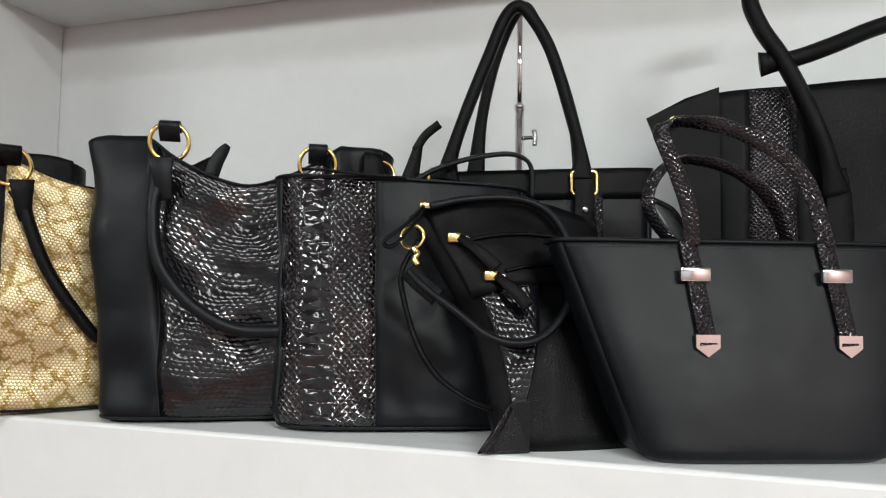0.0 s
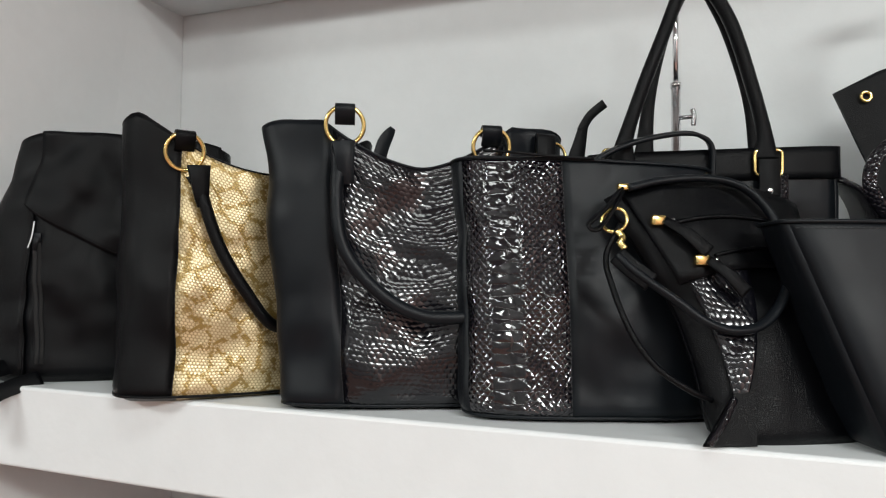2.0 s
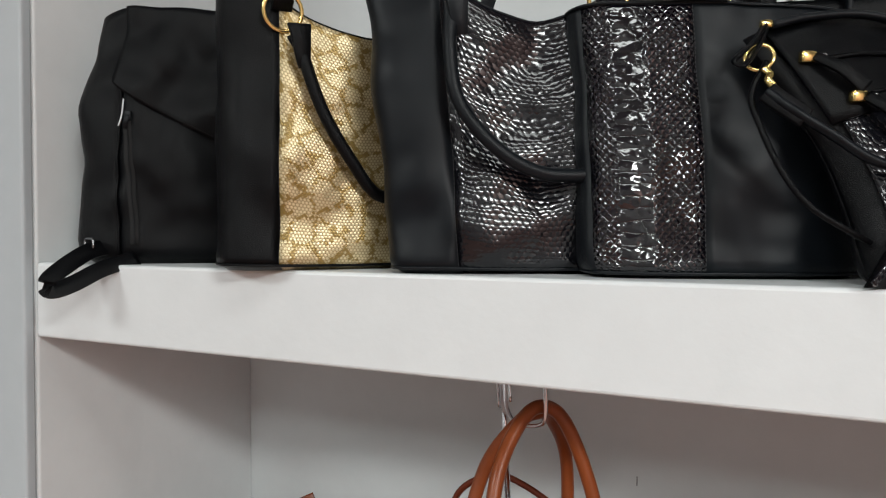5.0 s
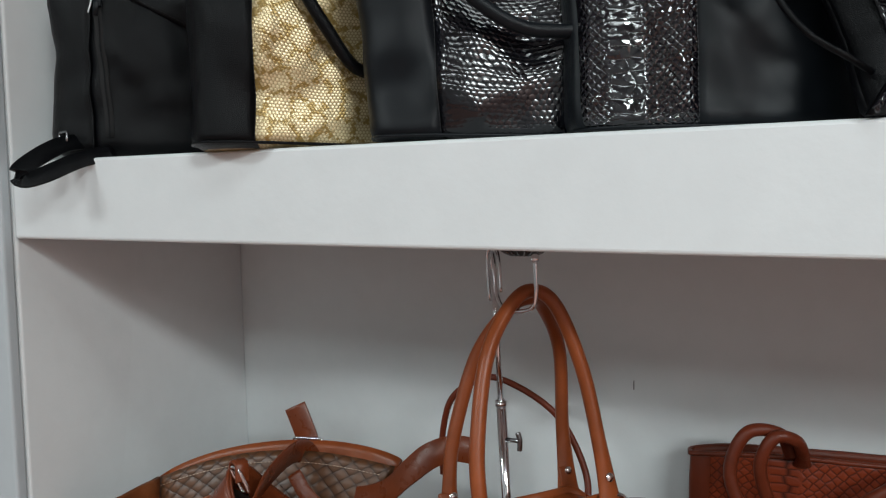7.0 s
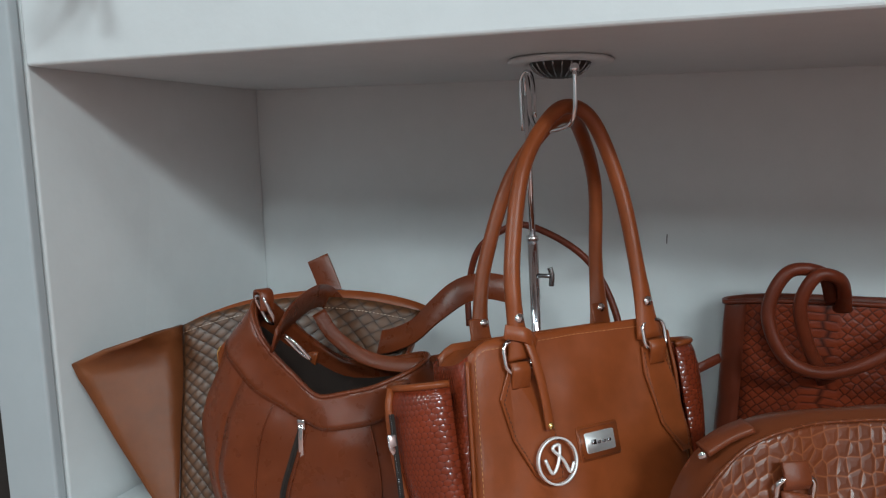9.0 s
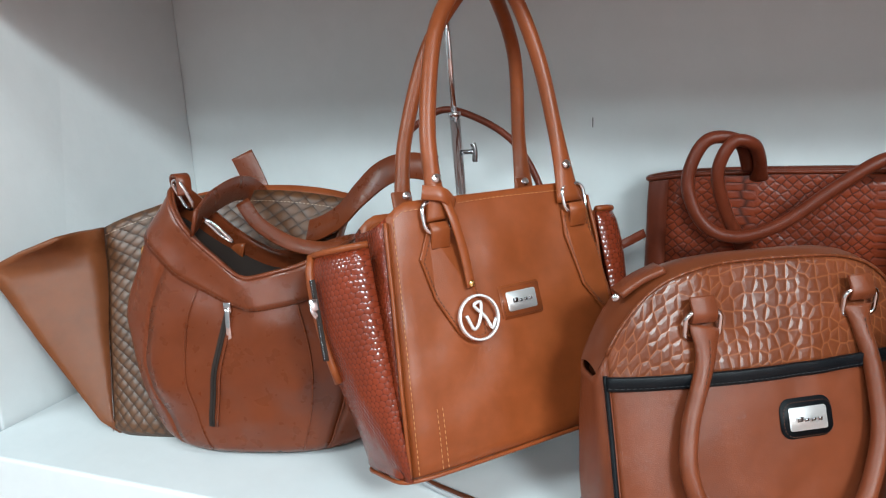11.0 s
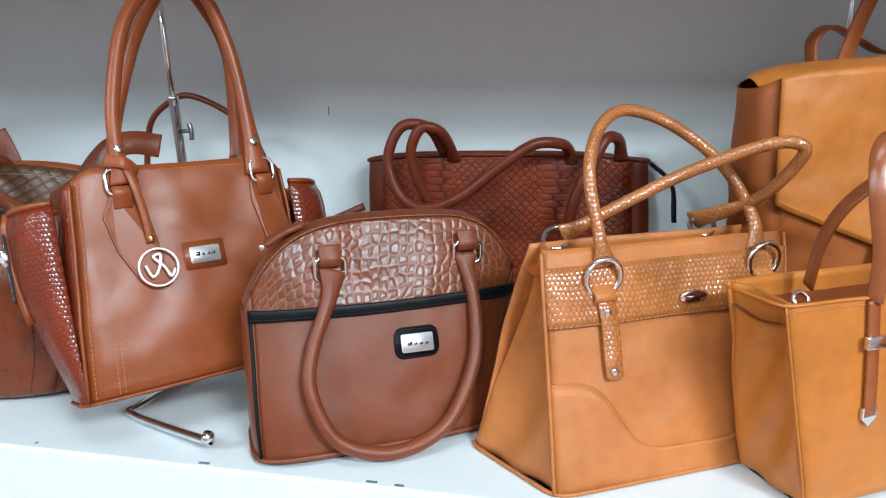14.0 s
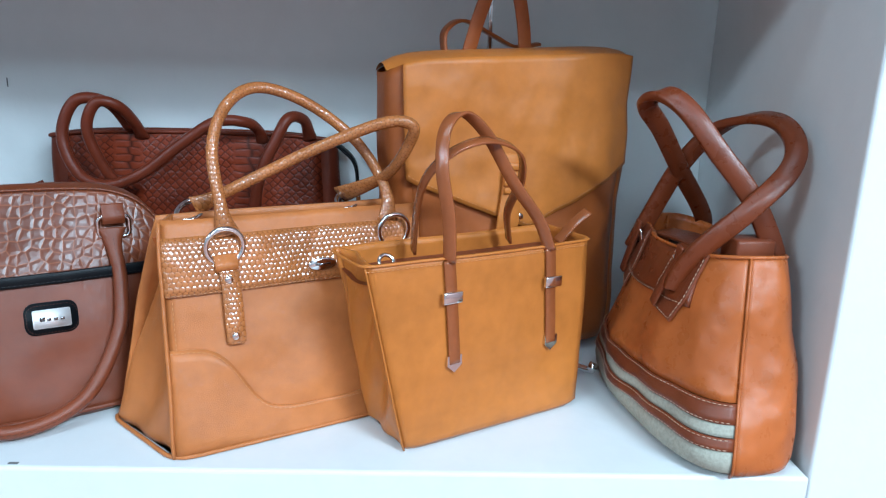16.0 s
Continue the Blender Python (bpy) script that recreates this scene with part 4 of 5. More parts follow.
def hanging_stand(name, x, y, z, top, joint, foot, hook=None, lean=0.0):
    """A chrome telescopic stand: a thick tube below, a thin rod above, a clamp screw, a bent foot and, on some, a double hook."""
    t = thing(name, pose(x, y, z, 0, lean, 0), "chrome telescopic hanging stand with clamp screw", "display stand")
    part("lower_tube", straight([(0, 0, 0.008), (0, 0, joint)], 0.0062, 14), CHROME, t)
    part("upper_rod", straight([(0, 0, joint - 0.02), (0, 0, top)], 0.0039, 12), CHROME, t)
    part("collar", straight([(0, 0, joint - 0.004), (0, 0, joint + 0.002)], 0.0074, 14), CHROME, t)
    s = part("clamp_screw", straight([(0.004, -0.002, joint - 0.046), (0.022, -0.004, joint - 0.046)], 0.0028, 10), STEEL, t)
    part("wing_knob", rod([(0.021, -0.004, joint - 0.036), (0.023, -0.004, joint - 0.045), (0.022, -0.004, joint - 0.058)], 0.0033), STEEL, s)
    part("foot", rod([(0, 0, 0.006), *foot], 0.0048, 6), CHROME, t, "bent chrome foot")
    part("foot_cap", straight([Vector(foot[-1]) - Vector((0.002, 0.003, 0.004)), Vector(foot[-1]) + Vector((0.003, -0.002, 0.006))], 0.0062, 12), CHROME, t)
    if hook:
        h = part("hook", rod(hook, 0.0026, 6), CHROME, t, "chrome double hook")
        part("hook_loop", rod([(-0.007, 0.002, 0.515), (-0.007, 0.0, 0.566), (-0.002, -0.003, 0.580), (0.006, -0.006, 0.581), (0.011, -0.009, 0.568), (0.014, -0.016, 0.528)], 0.0021, 6), CHROME, h, "bent chrome wire loop")
        part("hook_ball", stud(Vector(hook[-1]) - Vector((0, 0, 0.003)), 0.0048, (0, 0, 1), 0.008), CHROME, h)
    return t


# ---- brown bags on the lower shelf ----
BROWNS = "brown handbags on the lower shelf"


def woven_tote():
    t = thing("tote_bag", pose(-0.68, 0.742, LOW, 0, 0, 12), "brown woven leather tote with flared dark tan side wings", "handbag", BROWNS)
    b = Body((-0.014, 0.20), (-0.064, 0.290), (0.075, 0.045), 0.270, 0.122, 5.0, lambda s: 0.294 + 0.016 * s - 0.030 * s * s, 0.002, 0.003, 10, 0.008)
    shell(b, t, [("front_panel", b.u_at(-0.97), b.u_at(0.97), WOVEN, "woven leather front"), ("back_shell", b.u_at(0.97), 1 + b.u_at(-0.97), TANBROWN, "")], LINING_AND_SHADE, (0.9, 0.01, LINING_AND_SHADE))
    # the smooth wing that stands out at the end
    bm = bmesh.new()
    rows = []
    for i in range(15):
        v = i / 14
        a = b.at(b.u_at(-0.95), v, 0.001)
        reach = 0.004 + 0.128 * v / 0.85 if v < 0.85 else 0.132 * (1 - ((v - 0.85) / 0.15) ** 1.1 * 0.93)
        e = a + Vector((-reach * 0.92, -0.085 * v, 0.0))
        rows.append([bm.verts.new(a.lerp(e, j / 6) + Vector((0, -0.012 * math.sin(math.pi * j / 6) * v, 0))) for j in range(7)])
    for A, B in zip(rows, rows[1:]):
        for j in range(6):
            bm.faces.new((A[j], B[j], B[j + 1], A[j + 1]))
    part("side_wing", bm, WING, t, "smooth dark tan leather side wing", 0.005)
    part("seam", stitches(b.line([(b.u_at(-0.93), 0.02), (b.u_at(-0.93), 0.98)], 30, 0.0025)), DARK_THREAD, t)
    part("stitching", stitches(b.line([(b.u_at(-0.93), 0.955), (b.u_at(0.0), 0.955), (b.u_at(0.9), 0.955)], 24, 0.0025)), PALE_THREAD, t)
    part("wing_loop", strap([(-0.175, 0.085, 0.205), (-0.205, 0.08, 0.206), (-0.225, 0.078, 0.198), (-0.206, 0.078, 0.193), (-0.178, 0.085, 0.200)], 0.005, 0.002, (0, 1, 0.2)), LINING_AND_SHADE, t, "thin leather loop")
    c = b.front(0.035, 0.215, 0.008)
    part("ring", loop_frame(c, 0.032, 0.04, 0.0018, (1, 0, 0.1), (0, -0.1, 1), 0.012), GOLD, t, "pale metal handle ring")
    handle_round("handle", [c + Vector((-0.004, -0.008, -0.035)), c + Vector((-0.004, -0.008, 0.012)), c + Vector((0.02, -0.012, 0.03)), c + Vector((0.07, -0.01, 0.026)), c + Vector((0.13, -0.01, 0.01))], 0.0055, TANBROWN, t)


def hobo_bag():
    t = thing("hobo_bag", pose(-0.510, 0.738, LOW, 0, 0, 15), "slouchy red-brown leather hobo bag with chrome zip and wide strap", "handbag", BROWNS)
    b = Body((-0.080, 0.165), (-0.046, 0.150), (0.140, 0.105), 0.300, 0.005, 2.5, lambda s: 0.222 + 0.098 * max(0.0, -s) ** 1.6 + 0.03 * max(0.0, s) ** 1.4, 0.014, 0.013, 11, 0.022, seed=6.3, side=0.062)
    # The dark sheet just below the rim stands in for shade inside the opening.
    shell(b, t, [("front_panel", b.u_at(-0.72), b.u_at(0.62), BROWN, "soft folded front"), ("right_panel", b.u_at(0.62), 0.5, BROWN, ""), ("back_panel", 0.5, 1.0, BROWN, ""), ("left_panel", 0.0, b.u_at(-0.72), BROWN, "")], LINING_AND_SHADE, (0.90, 0.012, LINING_AND_SHADE), nv=36)
    part("yoke", b.patch(0.0, 0.5, 0.84, 1.0, 44, 6, 0.0028), BROWN, t, "top yoke", 0.003)
    part("rim_binding", sweep(b.hoop(0.995, 90, 0.002), disc(0.0028, 6), True), BROWN, t)
    part("stitching", stitches(b.line([(0.02, 0.852), (0.25, 0.852), (0.48, 0.852)], 30, 0.0036)), DARK_THREAD, t)
    for s in (-0.45, 0.40, 0.62):
        part("seam", sweep(b.line([(b.u_at(s), 0.05), (b.u_at(s), 0.84)], 24, 0.0004), disc(0.0011, 5)), BROWN, t)
    x = 0.030
    line = [b.front(x - 0.028 * (1 - i / 14) ** 1.5, 0.045 + 0.155 * i / 14, 0.0008) for i in range(15)]
    zipper(line, t, line[-2], line[-2] + Vector((0.000, -0.006, -0.052)), tape=LINING_AND_SHADE, chain=LINING_AND_SHADE, width=0.0065)
    part("zip_welt", sweep([p + Vector((0.007, 0, 0)) for p in line], disc(0.0014, 5)), BROWN, t)
    p = b.front(0.112, 0.115, 0.001)
    part("metal_plate", box(p.x - 0.012, p.x + 0.012, p.y - 0.0016, p.y + 0.001, p.z - 0.0035, p.z + 0.0035, 0.001), STEEL, t, "small metal name bar")
    # strap hardware and the wide folded strap
    part("ring", loop_frame((-0.026, 0.03, 0.312), 0.018, 0.036, 0.0021, (0.75, -0.5, 0.1), (0.35, 0.1, -0.9), 0.008), CHROME, t, "chrome strap ring")
    part("ring", loop_frame((0.018, 0.012, 0.274), 0.018, 0.030, 0.0020, (0.9, -0.3, -0.4), (0.4, 0.1, -0.5), 0.006), CHROME, t, "chrome strap ring")
    part("ring_tab", strap([(-0.036, 0.05, 0.300), (-0.036, 0.04, 0.330), (-0.024, 0.03, 0.332), (-0.022, 0.026, 0.312)], 0.016, 0.004, (0.6, 0.6, 0)), BROWN, t)
    part("shoulder_strap", strap([(-0.006, 0.004, 0.283), (-0.010, 0.060, 0.296), (-0.004, 0.130, 0.304), (0.002, 0.175, 0.294), (0.014, 0.182, 0.268), (0.034, 0.172, 0.248), (0.074, 0.150, 0.241), (0.126, 0.120, 0.264), (0.160, 0.110, 0.296), (0.190, 0.110, 0.320), (0.220, 0.115, 0.328), (0.254, 0.120, 0.322)],
                               0.032, 0.0036, lambda q: (0.25, 0.30, 0.90)), BROWN, t, "wide leather strap folded over the opening")
    part("shoulder_strap", strap([(0.010, 0.110, 0.290), (0.034, 0.100, 0.262), (0.080, 0.090, 0.238), (0.140, 0.085, 0.234), (0.205, 0.085, 0.250)], 0.018, 0.0036, lambda q: (0.1, 0.5, 0.85)), BROWN, t, "wide leather strap folded over the opening")
    end = strap([(-0.006, 0.225, 0.250), (-0.012, 0.232, 0.286), (-0.022, 0.236, 0.312), (-0.034, 0.240, 0.338)], 0.032, 0.0036, (0.95, 0.1, 0.3))
    part("strap_end", end, BROWN, t, "strap end standing up")
    part("slide_buckle", loop_frame((-0.012, 0.228, 0.288), 0.042, 0.011, 0.0019, (0.95, 0.1, -0.05), (0, 0.3, 1), 0.003), CHROME, t, "chrome strap slider")


def hung_handbag():
    m = pose(-0.215, 0.672, 0.870, -17, 0.0, 49)
    t = thing("handbag", m, "tan-brown leather handbag with snake gussets and charm, on a stand", "handbag", BROWNS)
    b = Body((-0.034, 0.258), (-0.010, 0.246), (0.115, 0.085), 0.262, 0.0, 6.5, lambda s: 0.262 - 0.020 * max(0, abs(s) - 0.82) / 0.18, 0.004, 0.006, 12, 0.008, seed=8.8)
    a, c = b.u_at(-0.93), b.u_at(0.93)
    shell(b, t, [("front_panel", a, c, TANBROWN, ""), ("back_panel", 0.5 + a, 1 - a, TANBROWN, ""), ("right_gusset", c, 0.5 + a, RED_SCALE, "glossy red-brown snake gusset"), ("left_gusset", 1 - a, 1 + a, RED_SCALE, "glossy red-brown snake gusset")], LINING_AND_SHADE, (0.97, 0.004, TANBROWN))
    # winged gussets: a snake pouch with a tan edge at either end
    for side, reach in ((-1, 0.040), (1, 0.062)):
        x0 = -0.026 if side < 0 else 0.252
        bm = bmesh.new()
        uvl = bm.loops.layers.uv.new("UVMap")
        rows = []
        for i in range(17):
            v = i / 16
            w = reach * (0.10 + 0.95 * math.sin(min(1.0, v / 0.85) * math.pi / 2)) * (1.0 if v < 0.92 else 1 - 1.6 * (v - 0.92))
            z = 0.004 + 0.224 * v
            row = []
            for j in range(13):
                q = j / 12
                row.append(bm.verts.new((x0 + side * w * math.sin(math.pi * q) ** 0.6, 0.004 + 0.108 * q, z)))
            rows.append(row)
        for i in range(16):
            for j in range(12):
                vs = (rows[i][j], rows[i][j + 1], rows[i + 1][j + 1], rows[i + 1][j])
                f = bm.faces.new(vs if side < 0 else vs[::-1])
                for loop, (q, r) in zip(f.loops, ((j, i), (j + 1, i), (j + 1, i + 1), (j, i + 1)) if side < 0 else ((j, i + 1), (j + 1, i + 1), (j + 1, i), (j, i))):
                    loop[uvl].uv = (q * 0.012, r * 0.013)
        bmesh.ops.recalc_face_normals(bm, faces=bm.faces)
        top = [tuple(v.co) for v in rows[-1]]
        ridge = [tuple(r[6].co) for r in rows[7:]]
        g = part("side_pouch", bm, RED_SCALE, t, "glossy red-brown snake side pouch", 0.003)
        part("pouch_rim", sweep([Vector(p) for p in top], disc(0.0035, 8)), TANBROWN, g)
        part("pouch_edge", sweep([Vector(p) + Vector((side * 0.002, 0, 0)) for p in ridge], disc(0.0042, 8)), TANBROWN, g, "folded tan edge")
    z = [Vector((-0.072, 0.045, 0.205 - 0.006 * i)) for i in range(14)]
    zipper(z, t, z[4], z[6] + Vector((-0.001, -0.001, 0)), out=(-1, -0.4, 0), tape=LINING_AND_SHADE, chain=STEEL, width=0.007)
    edge = b.line([(a, 0.03), (a, 0.98)], 30, 0.0018)
    part("piping", sweep(edge, disc(0.0022, 6)), TANBROWN, t)
    part("piping", sweep(b.line([(c, 0.03), (c, 0.98)], 30, 0.0018), disc(0.0022, 6)), TANBROWN, t)
    part("stitching", stitches(b.line([(b.u_at(-0.88), 0.03), (b.u_at(-0.88), 0.965), (b.u_at(0), 0.975), (b.u_at(0.88), 0.965), (b.u_at(0.88), 0.03)], 24, 0.0008)), THREAD, t)
    for dx in (-0.72, -0.68):
        part("stitching", stitches(b.line([(b.u_at(dx), 0.03), (b.u_at(dx), 0.25)], 12, 0.0010)), THREAD, t)
    part("base_piping", sweep(b.hoop(0.012, 80), disc(0.0022, 6), True), TANBROWN, t)
    # handle mounts
    for x in (0.048, 0.207):
        k = -1 if x < 0.1 else 1
        pts = [b.front(x + k * d, h, 0.002) for d, h in ((-0.013, 0.232), (-0.016, 0.205), (-0.018, 0.150), (0.000 if k < 0 else -0.012, 0.118), (0.010, 0.117), (0.026, 0.150), (0.018, 0.205), (0.013, 0.232))]
        if k > 0:
            pts = [b.front(x + d, h, 0.002) for d, h in ((-0.013, 0.232), (-0.014, 0.205), (-0.004, 0.150), (0.016, 0.118), (0.030, 0.117), (0.036, 0.135), (0.026, 0.19), (0.013, 0.232))]
        else:
            pts = [b.front(x + d, h, 0.002) for d, h in ((-0.013, 0.232), (-0.026, 0.205), (-0.018, 0.165), (0.000, 0.128), (0.014, 0.117), (0.030, 0.117), (0.030, 0.15), (0.022, 0.205), (0.013, 0.232))]
        patch = part("handle_patch", slab(pts[::-1], 0.0022, (1, 0, 0), (0, 0, 1), 0.0008), TANBROWN, t, "stitched leather handle patch", smooth=False)
        c0 = sum(pts, Vector()) / len(pts)
        part("stitching", stitches([p.lerp(c0, 0.10) + Vector((0, -0.0028, 0)) for p in pts], 0.003, 0.0015, 0.0004), DARK_THREAD, patch)
        r = b.front(x, 0.243, 0.007)
        part("ring", loop_frame(r, 0.029, 0.030, 0.0023, (1, 0, 0), (0, 0, 1), 0.009), CHROME, t, "polished steel D-ring")
        part("ring_tab", strap([r + Vector((0, -0.001, -0.006)), r + Vector((0, -0.003, -0.014)), r + Vector((0, 0.004, -0.030))], 0.020, 0.004, (1, 0, 0)), TANBROWN, t)
    part("rear_handle_patch", box(0.045, 0.069, 0.086, 0.091, 0.245, 0.285, 0.002), TANBROWN, t)
    part("rear_handle_patch", box(0.209, 0.233, 0.086, 0.091, 0.245, 0.285, 0.002), TANBROWN, t)
    front = [(0.049, -0.006, 0.240), (0.047, -0.008, 0.276), (0.052, -0.010, 0.335), (0.076, -0.012, 0.420), (0.110, -0.012, 0.470), (0.142, -0.016, 0.492), (0.174, -0.016, 0.474), (0.198, -0.012, 0.400), (0.206, -0.008, 0.310), (0.208, -0.006, 0.240)]
    rear = [(0.058, 0.092, 0.250), (0.062, 0.092, 0.290), (0.074, 0.086, 0.345), (0.104, 0.060, 0.430), (0.130, 0.015, 0.476), (0.148, -0.004, 0.486), (0.178, 0.015, 0.477), (0.222, 0.060, 0.425), (0.226, 0.088, 0.330), (0.221, 0.092, 0.250)]
    for line, y, xs in ((front, -0.008, (0.048, 0.207)), (rear, 0.092, (0.062, 0.222))):
        h = handle_round("handle", line, 0.0082, TANBROWN, t, ends=1.0, label="rolled leather handle")
        for x in xs:
            part("rivet", stud((x, y - 0.006, 0.279), 0.0052, (0, -1, 0)), CHROME, h, "polished rivet")
    # the long strap stands up behind in an arc
    inv = m.inverted()
    arc = [inv @ Vector(p) for p in ((-0.392, 1.02, 1.05), (-0.397, 1.03, 1.10), (-0.383, 1.03, 1.157), (-0.349, 1.03, 1.187), (-0.312, 1.03, 1.197), (-0.253, 1.03, 1.173), (-0.214, 1.03, 1.137), (-0.184, 1.02, 1.077), (-0.178, 0.99, 1.03))]
    part("shoulder_strap", sweep(smooth_line(arc, 8), disc(0.0048, 8)), MAROON, t, "thin dark shoulder strap in an arc")
    name_plate(b, t, 0.124, 0.148, 0.050, 0.034, TANBROWN)
    # charm on its strap
    part("charm_strap", strap([(0.050, -0.012, 0.270), (0.056, -0.018, 0.240), (0.062, -0.016, 0.205), (0.065, -0.013, 0.170)], 0.009, 0.0024, (1, 0, 0)), TANBROWN, t, "thin leather charm strap")
    part("charm_wrap", strap([(0.032, -0.010, 0.268), (0.050, -0.018, 0.262), (0.064, -0.010, 0.252)], 0.014, 0.003, (0.2, 0, 1)), TANBROWN, t)
    part("rivet", stud((0.065, -0.0145, 0.174), 0.0034, (0, -1, 0)), GOLD, t)
    cc = Vector((0.068, -0.012, 0.140))
    ch = part("charm", sweep(circle(cc, 0.0215, (1, 0, 0), (0, 0, 1), 36), flat(0.0048, 0.0022), True, wide=lambda q: (0, 1, 0)), PLATE, t, "round chrome openwork charm")
    part("charm_bar", rod([cc + Vector((-0.014, -0.001, 0.004)), cc + Vector((-0.008, -0.001, -0.010)), cc + Vector((0.0, -0.001, -0.002)), cc + Vector((0.004, -0.001, 0.014)), cc + Vector((-0.004, -0.001, 0.012)), cc + Vector((0.006, -0.001, 0.0)), cc + Vector((0.012, -0.001, -0.012)), cc + Vector((0.018, -0.001, -0.004))], 0.0017, 6), PLATE, ch, "curling metal scroll")


def dome_bag():
    t = thing("handbag", pose(-0.033, 0.664, LOW, 0, 0, 31), "chestnut dome handbag with crocodile-embossed top and dark piping", "handbag", BROWNS)
    top = lambda s: 0.252 - 0.090 * abs(s) ** 4.0 - 0.004 * s * s
    b = Body((-0.012, 0.264), (-0.014, 0.344), (0.130, 0.030), 0.252, 0.085, 4.6, top, 0.008, 0.004, 12, 0.009, seed=1.9)
    piping = 0.157

    def cut(u):
        x = b.plan(u, b.power)[0]
        return min(0.96, piping / top(x))
    a, c = b.u_at(-0.93), b.u_at(0.93)
    low = lambda q: cut(a + (c - a) * q)
    part("front_panel", b.patch(a, c, 0, 1, 60, 20, high=low), CHESTNUT, t, "plain chestnut lower front", 0.003)
    part("crocodile_panel", b.patch(a, c, 0, 1, 60, 14, low=low), CROC, t, "crocodile-embossed upper front", 0.003)
    part("right_gusset", b.patch(c, 0.5 + a, 0, 1, 12, 24), CHESTNUT, t, "", 0.003)
    part("back_panel", b.patch(0.5 + a, 1 - a, 0, 1, 50, 24), CHESTNUT, t, "", 0.003)
    part("left_gusset", b.patch(1 - a, 1 + a, 0, 1, 12, 24), CHESTNUT, t, "", 0.003)
    part("base", b.cap(0.0, inner=0.0), CHESTNUT, t)
    part("top_sheet", b.cap(1.0, inner=0.0, sink=-0.004), CROC, t)
    line = [b.at(a + (c - a) * i / 60, low(i / 60), 0.004) for i in range(61)]
    band = part("dark_band", sweep(line, flat(0.013, 0.004), wide=(0, 0, 1)), BLACK_SMOOTH, t, "dark piped band between the panels")
    part("stitching", stitches([p + Vector((0, -0.0024, -0.0035)) for p in line]), BLACK_THREAD, band)
    part("dark_edge", sweep(b.line([(a - 0.004, 0.05), (a - 0.004, 0.92)], 20, 0.001), disc(0.0023, 6)), BLACK_SMOOTH, t)
    part("top_piping", sweep([b.at(a + (c - a) * i / 60, 0.995, 0.001) for i in range(61)], disc(0.0018, 6)), CROC, t)
    part("base_piping", sweep(b.hoop(0.04, 90, 0.001), disc(0.0032, 6), True), CHESTNUT, t)
    for x, z in ((0.088, 0.202), (0.246, 0.206)):
        r = b.front(x, z, 0.006)
        part("ring", loop_frame(r, 0.034, 0.026, 0.0024, (1, 0, 0), (0, -0.1, 1), 0.007), CHROME, t, "chrome handle ring")
        part("ring_tab", strap([r + Vector((0, 0.004, 0.026)), r + Vector((0, -0.003, 0.012)), r + Vector((0, -0.001, 0.004))], 0.024, 0.004, (1, 0, 0)), CHESTNUT, t)
    handle_round("handle", [(0.088, 0.060, 0.200), (0.080, 0.044, 0.172), (0.056, 0.024, 0.122), (0.050, 0.006, 0.080), (0.074, -0.012, 0.030), (0.132, -0.022, 0.012), (0.196, -0.012, 0.030), (0.238, 0.012, 0.090), (0.248, 0.036, 0.145), (0.246, 0.054, 0.185), (0.246, 0.062, 0.204)], 0.0078, CHESTNUT, t, ends=1.1, label="rolled handle hanging down the front", stitch=DARK_THREAD)
    name_plate(b, t, 0.174, 0.115, 0.052, 0.034, BLACK_SMOOTH, curve=0.010)
    part("zip_end", strap([(0.020, 0.095, 0.228), (0.040, 0.095, 0.240), (0.062, 0.095, 0.248)], 0.022, 0.006, (0, 1, 0)), CHESTNUT, t)
    part("zip_pull", stud((0.016, 0.088, 0.226), 0.004, (-0.4, -0.8, 0)), CHROME, t)


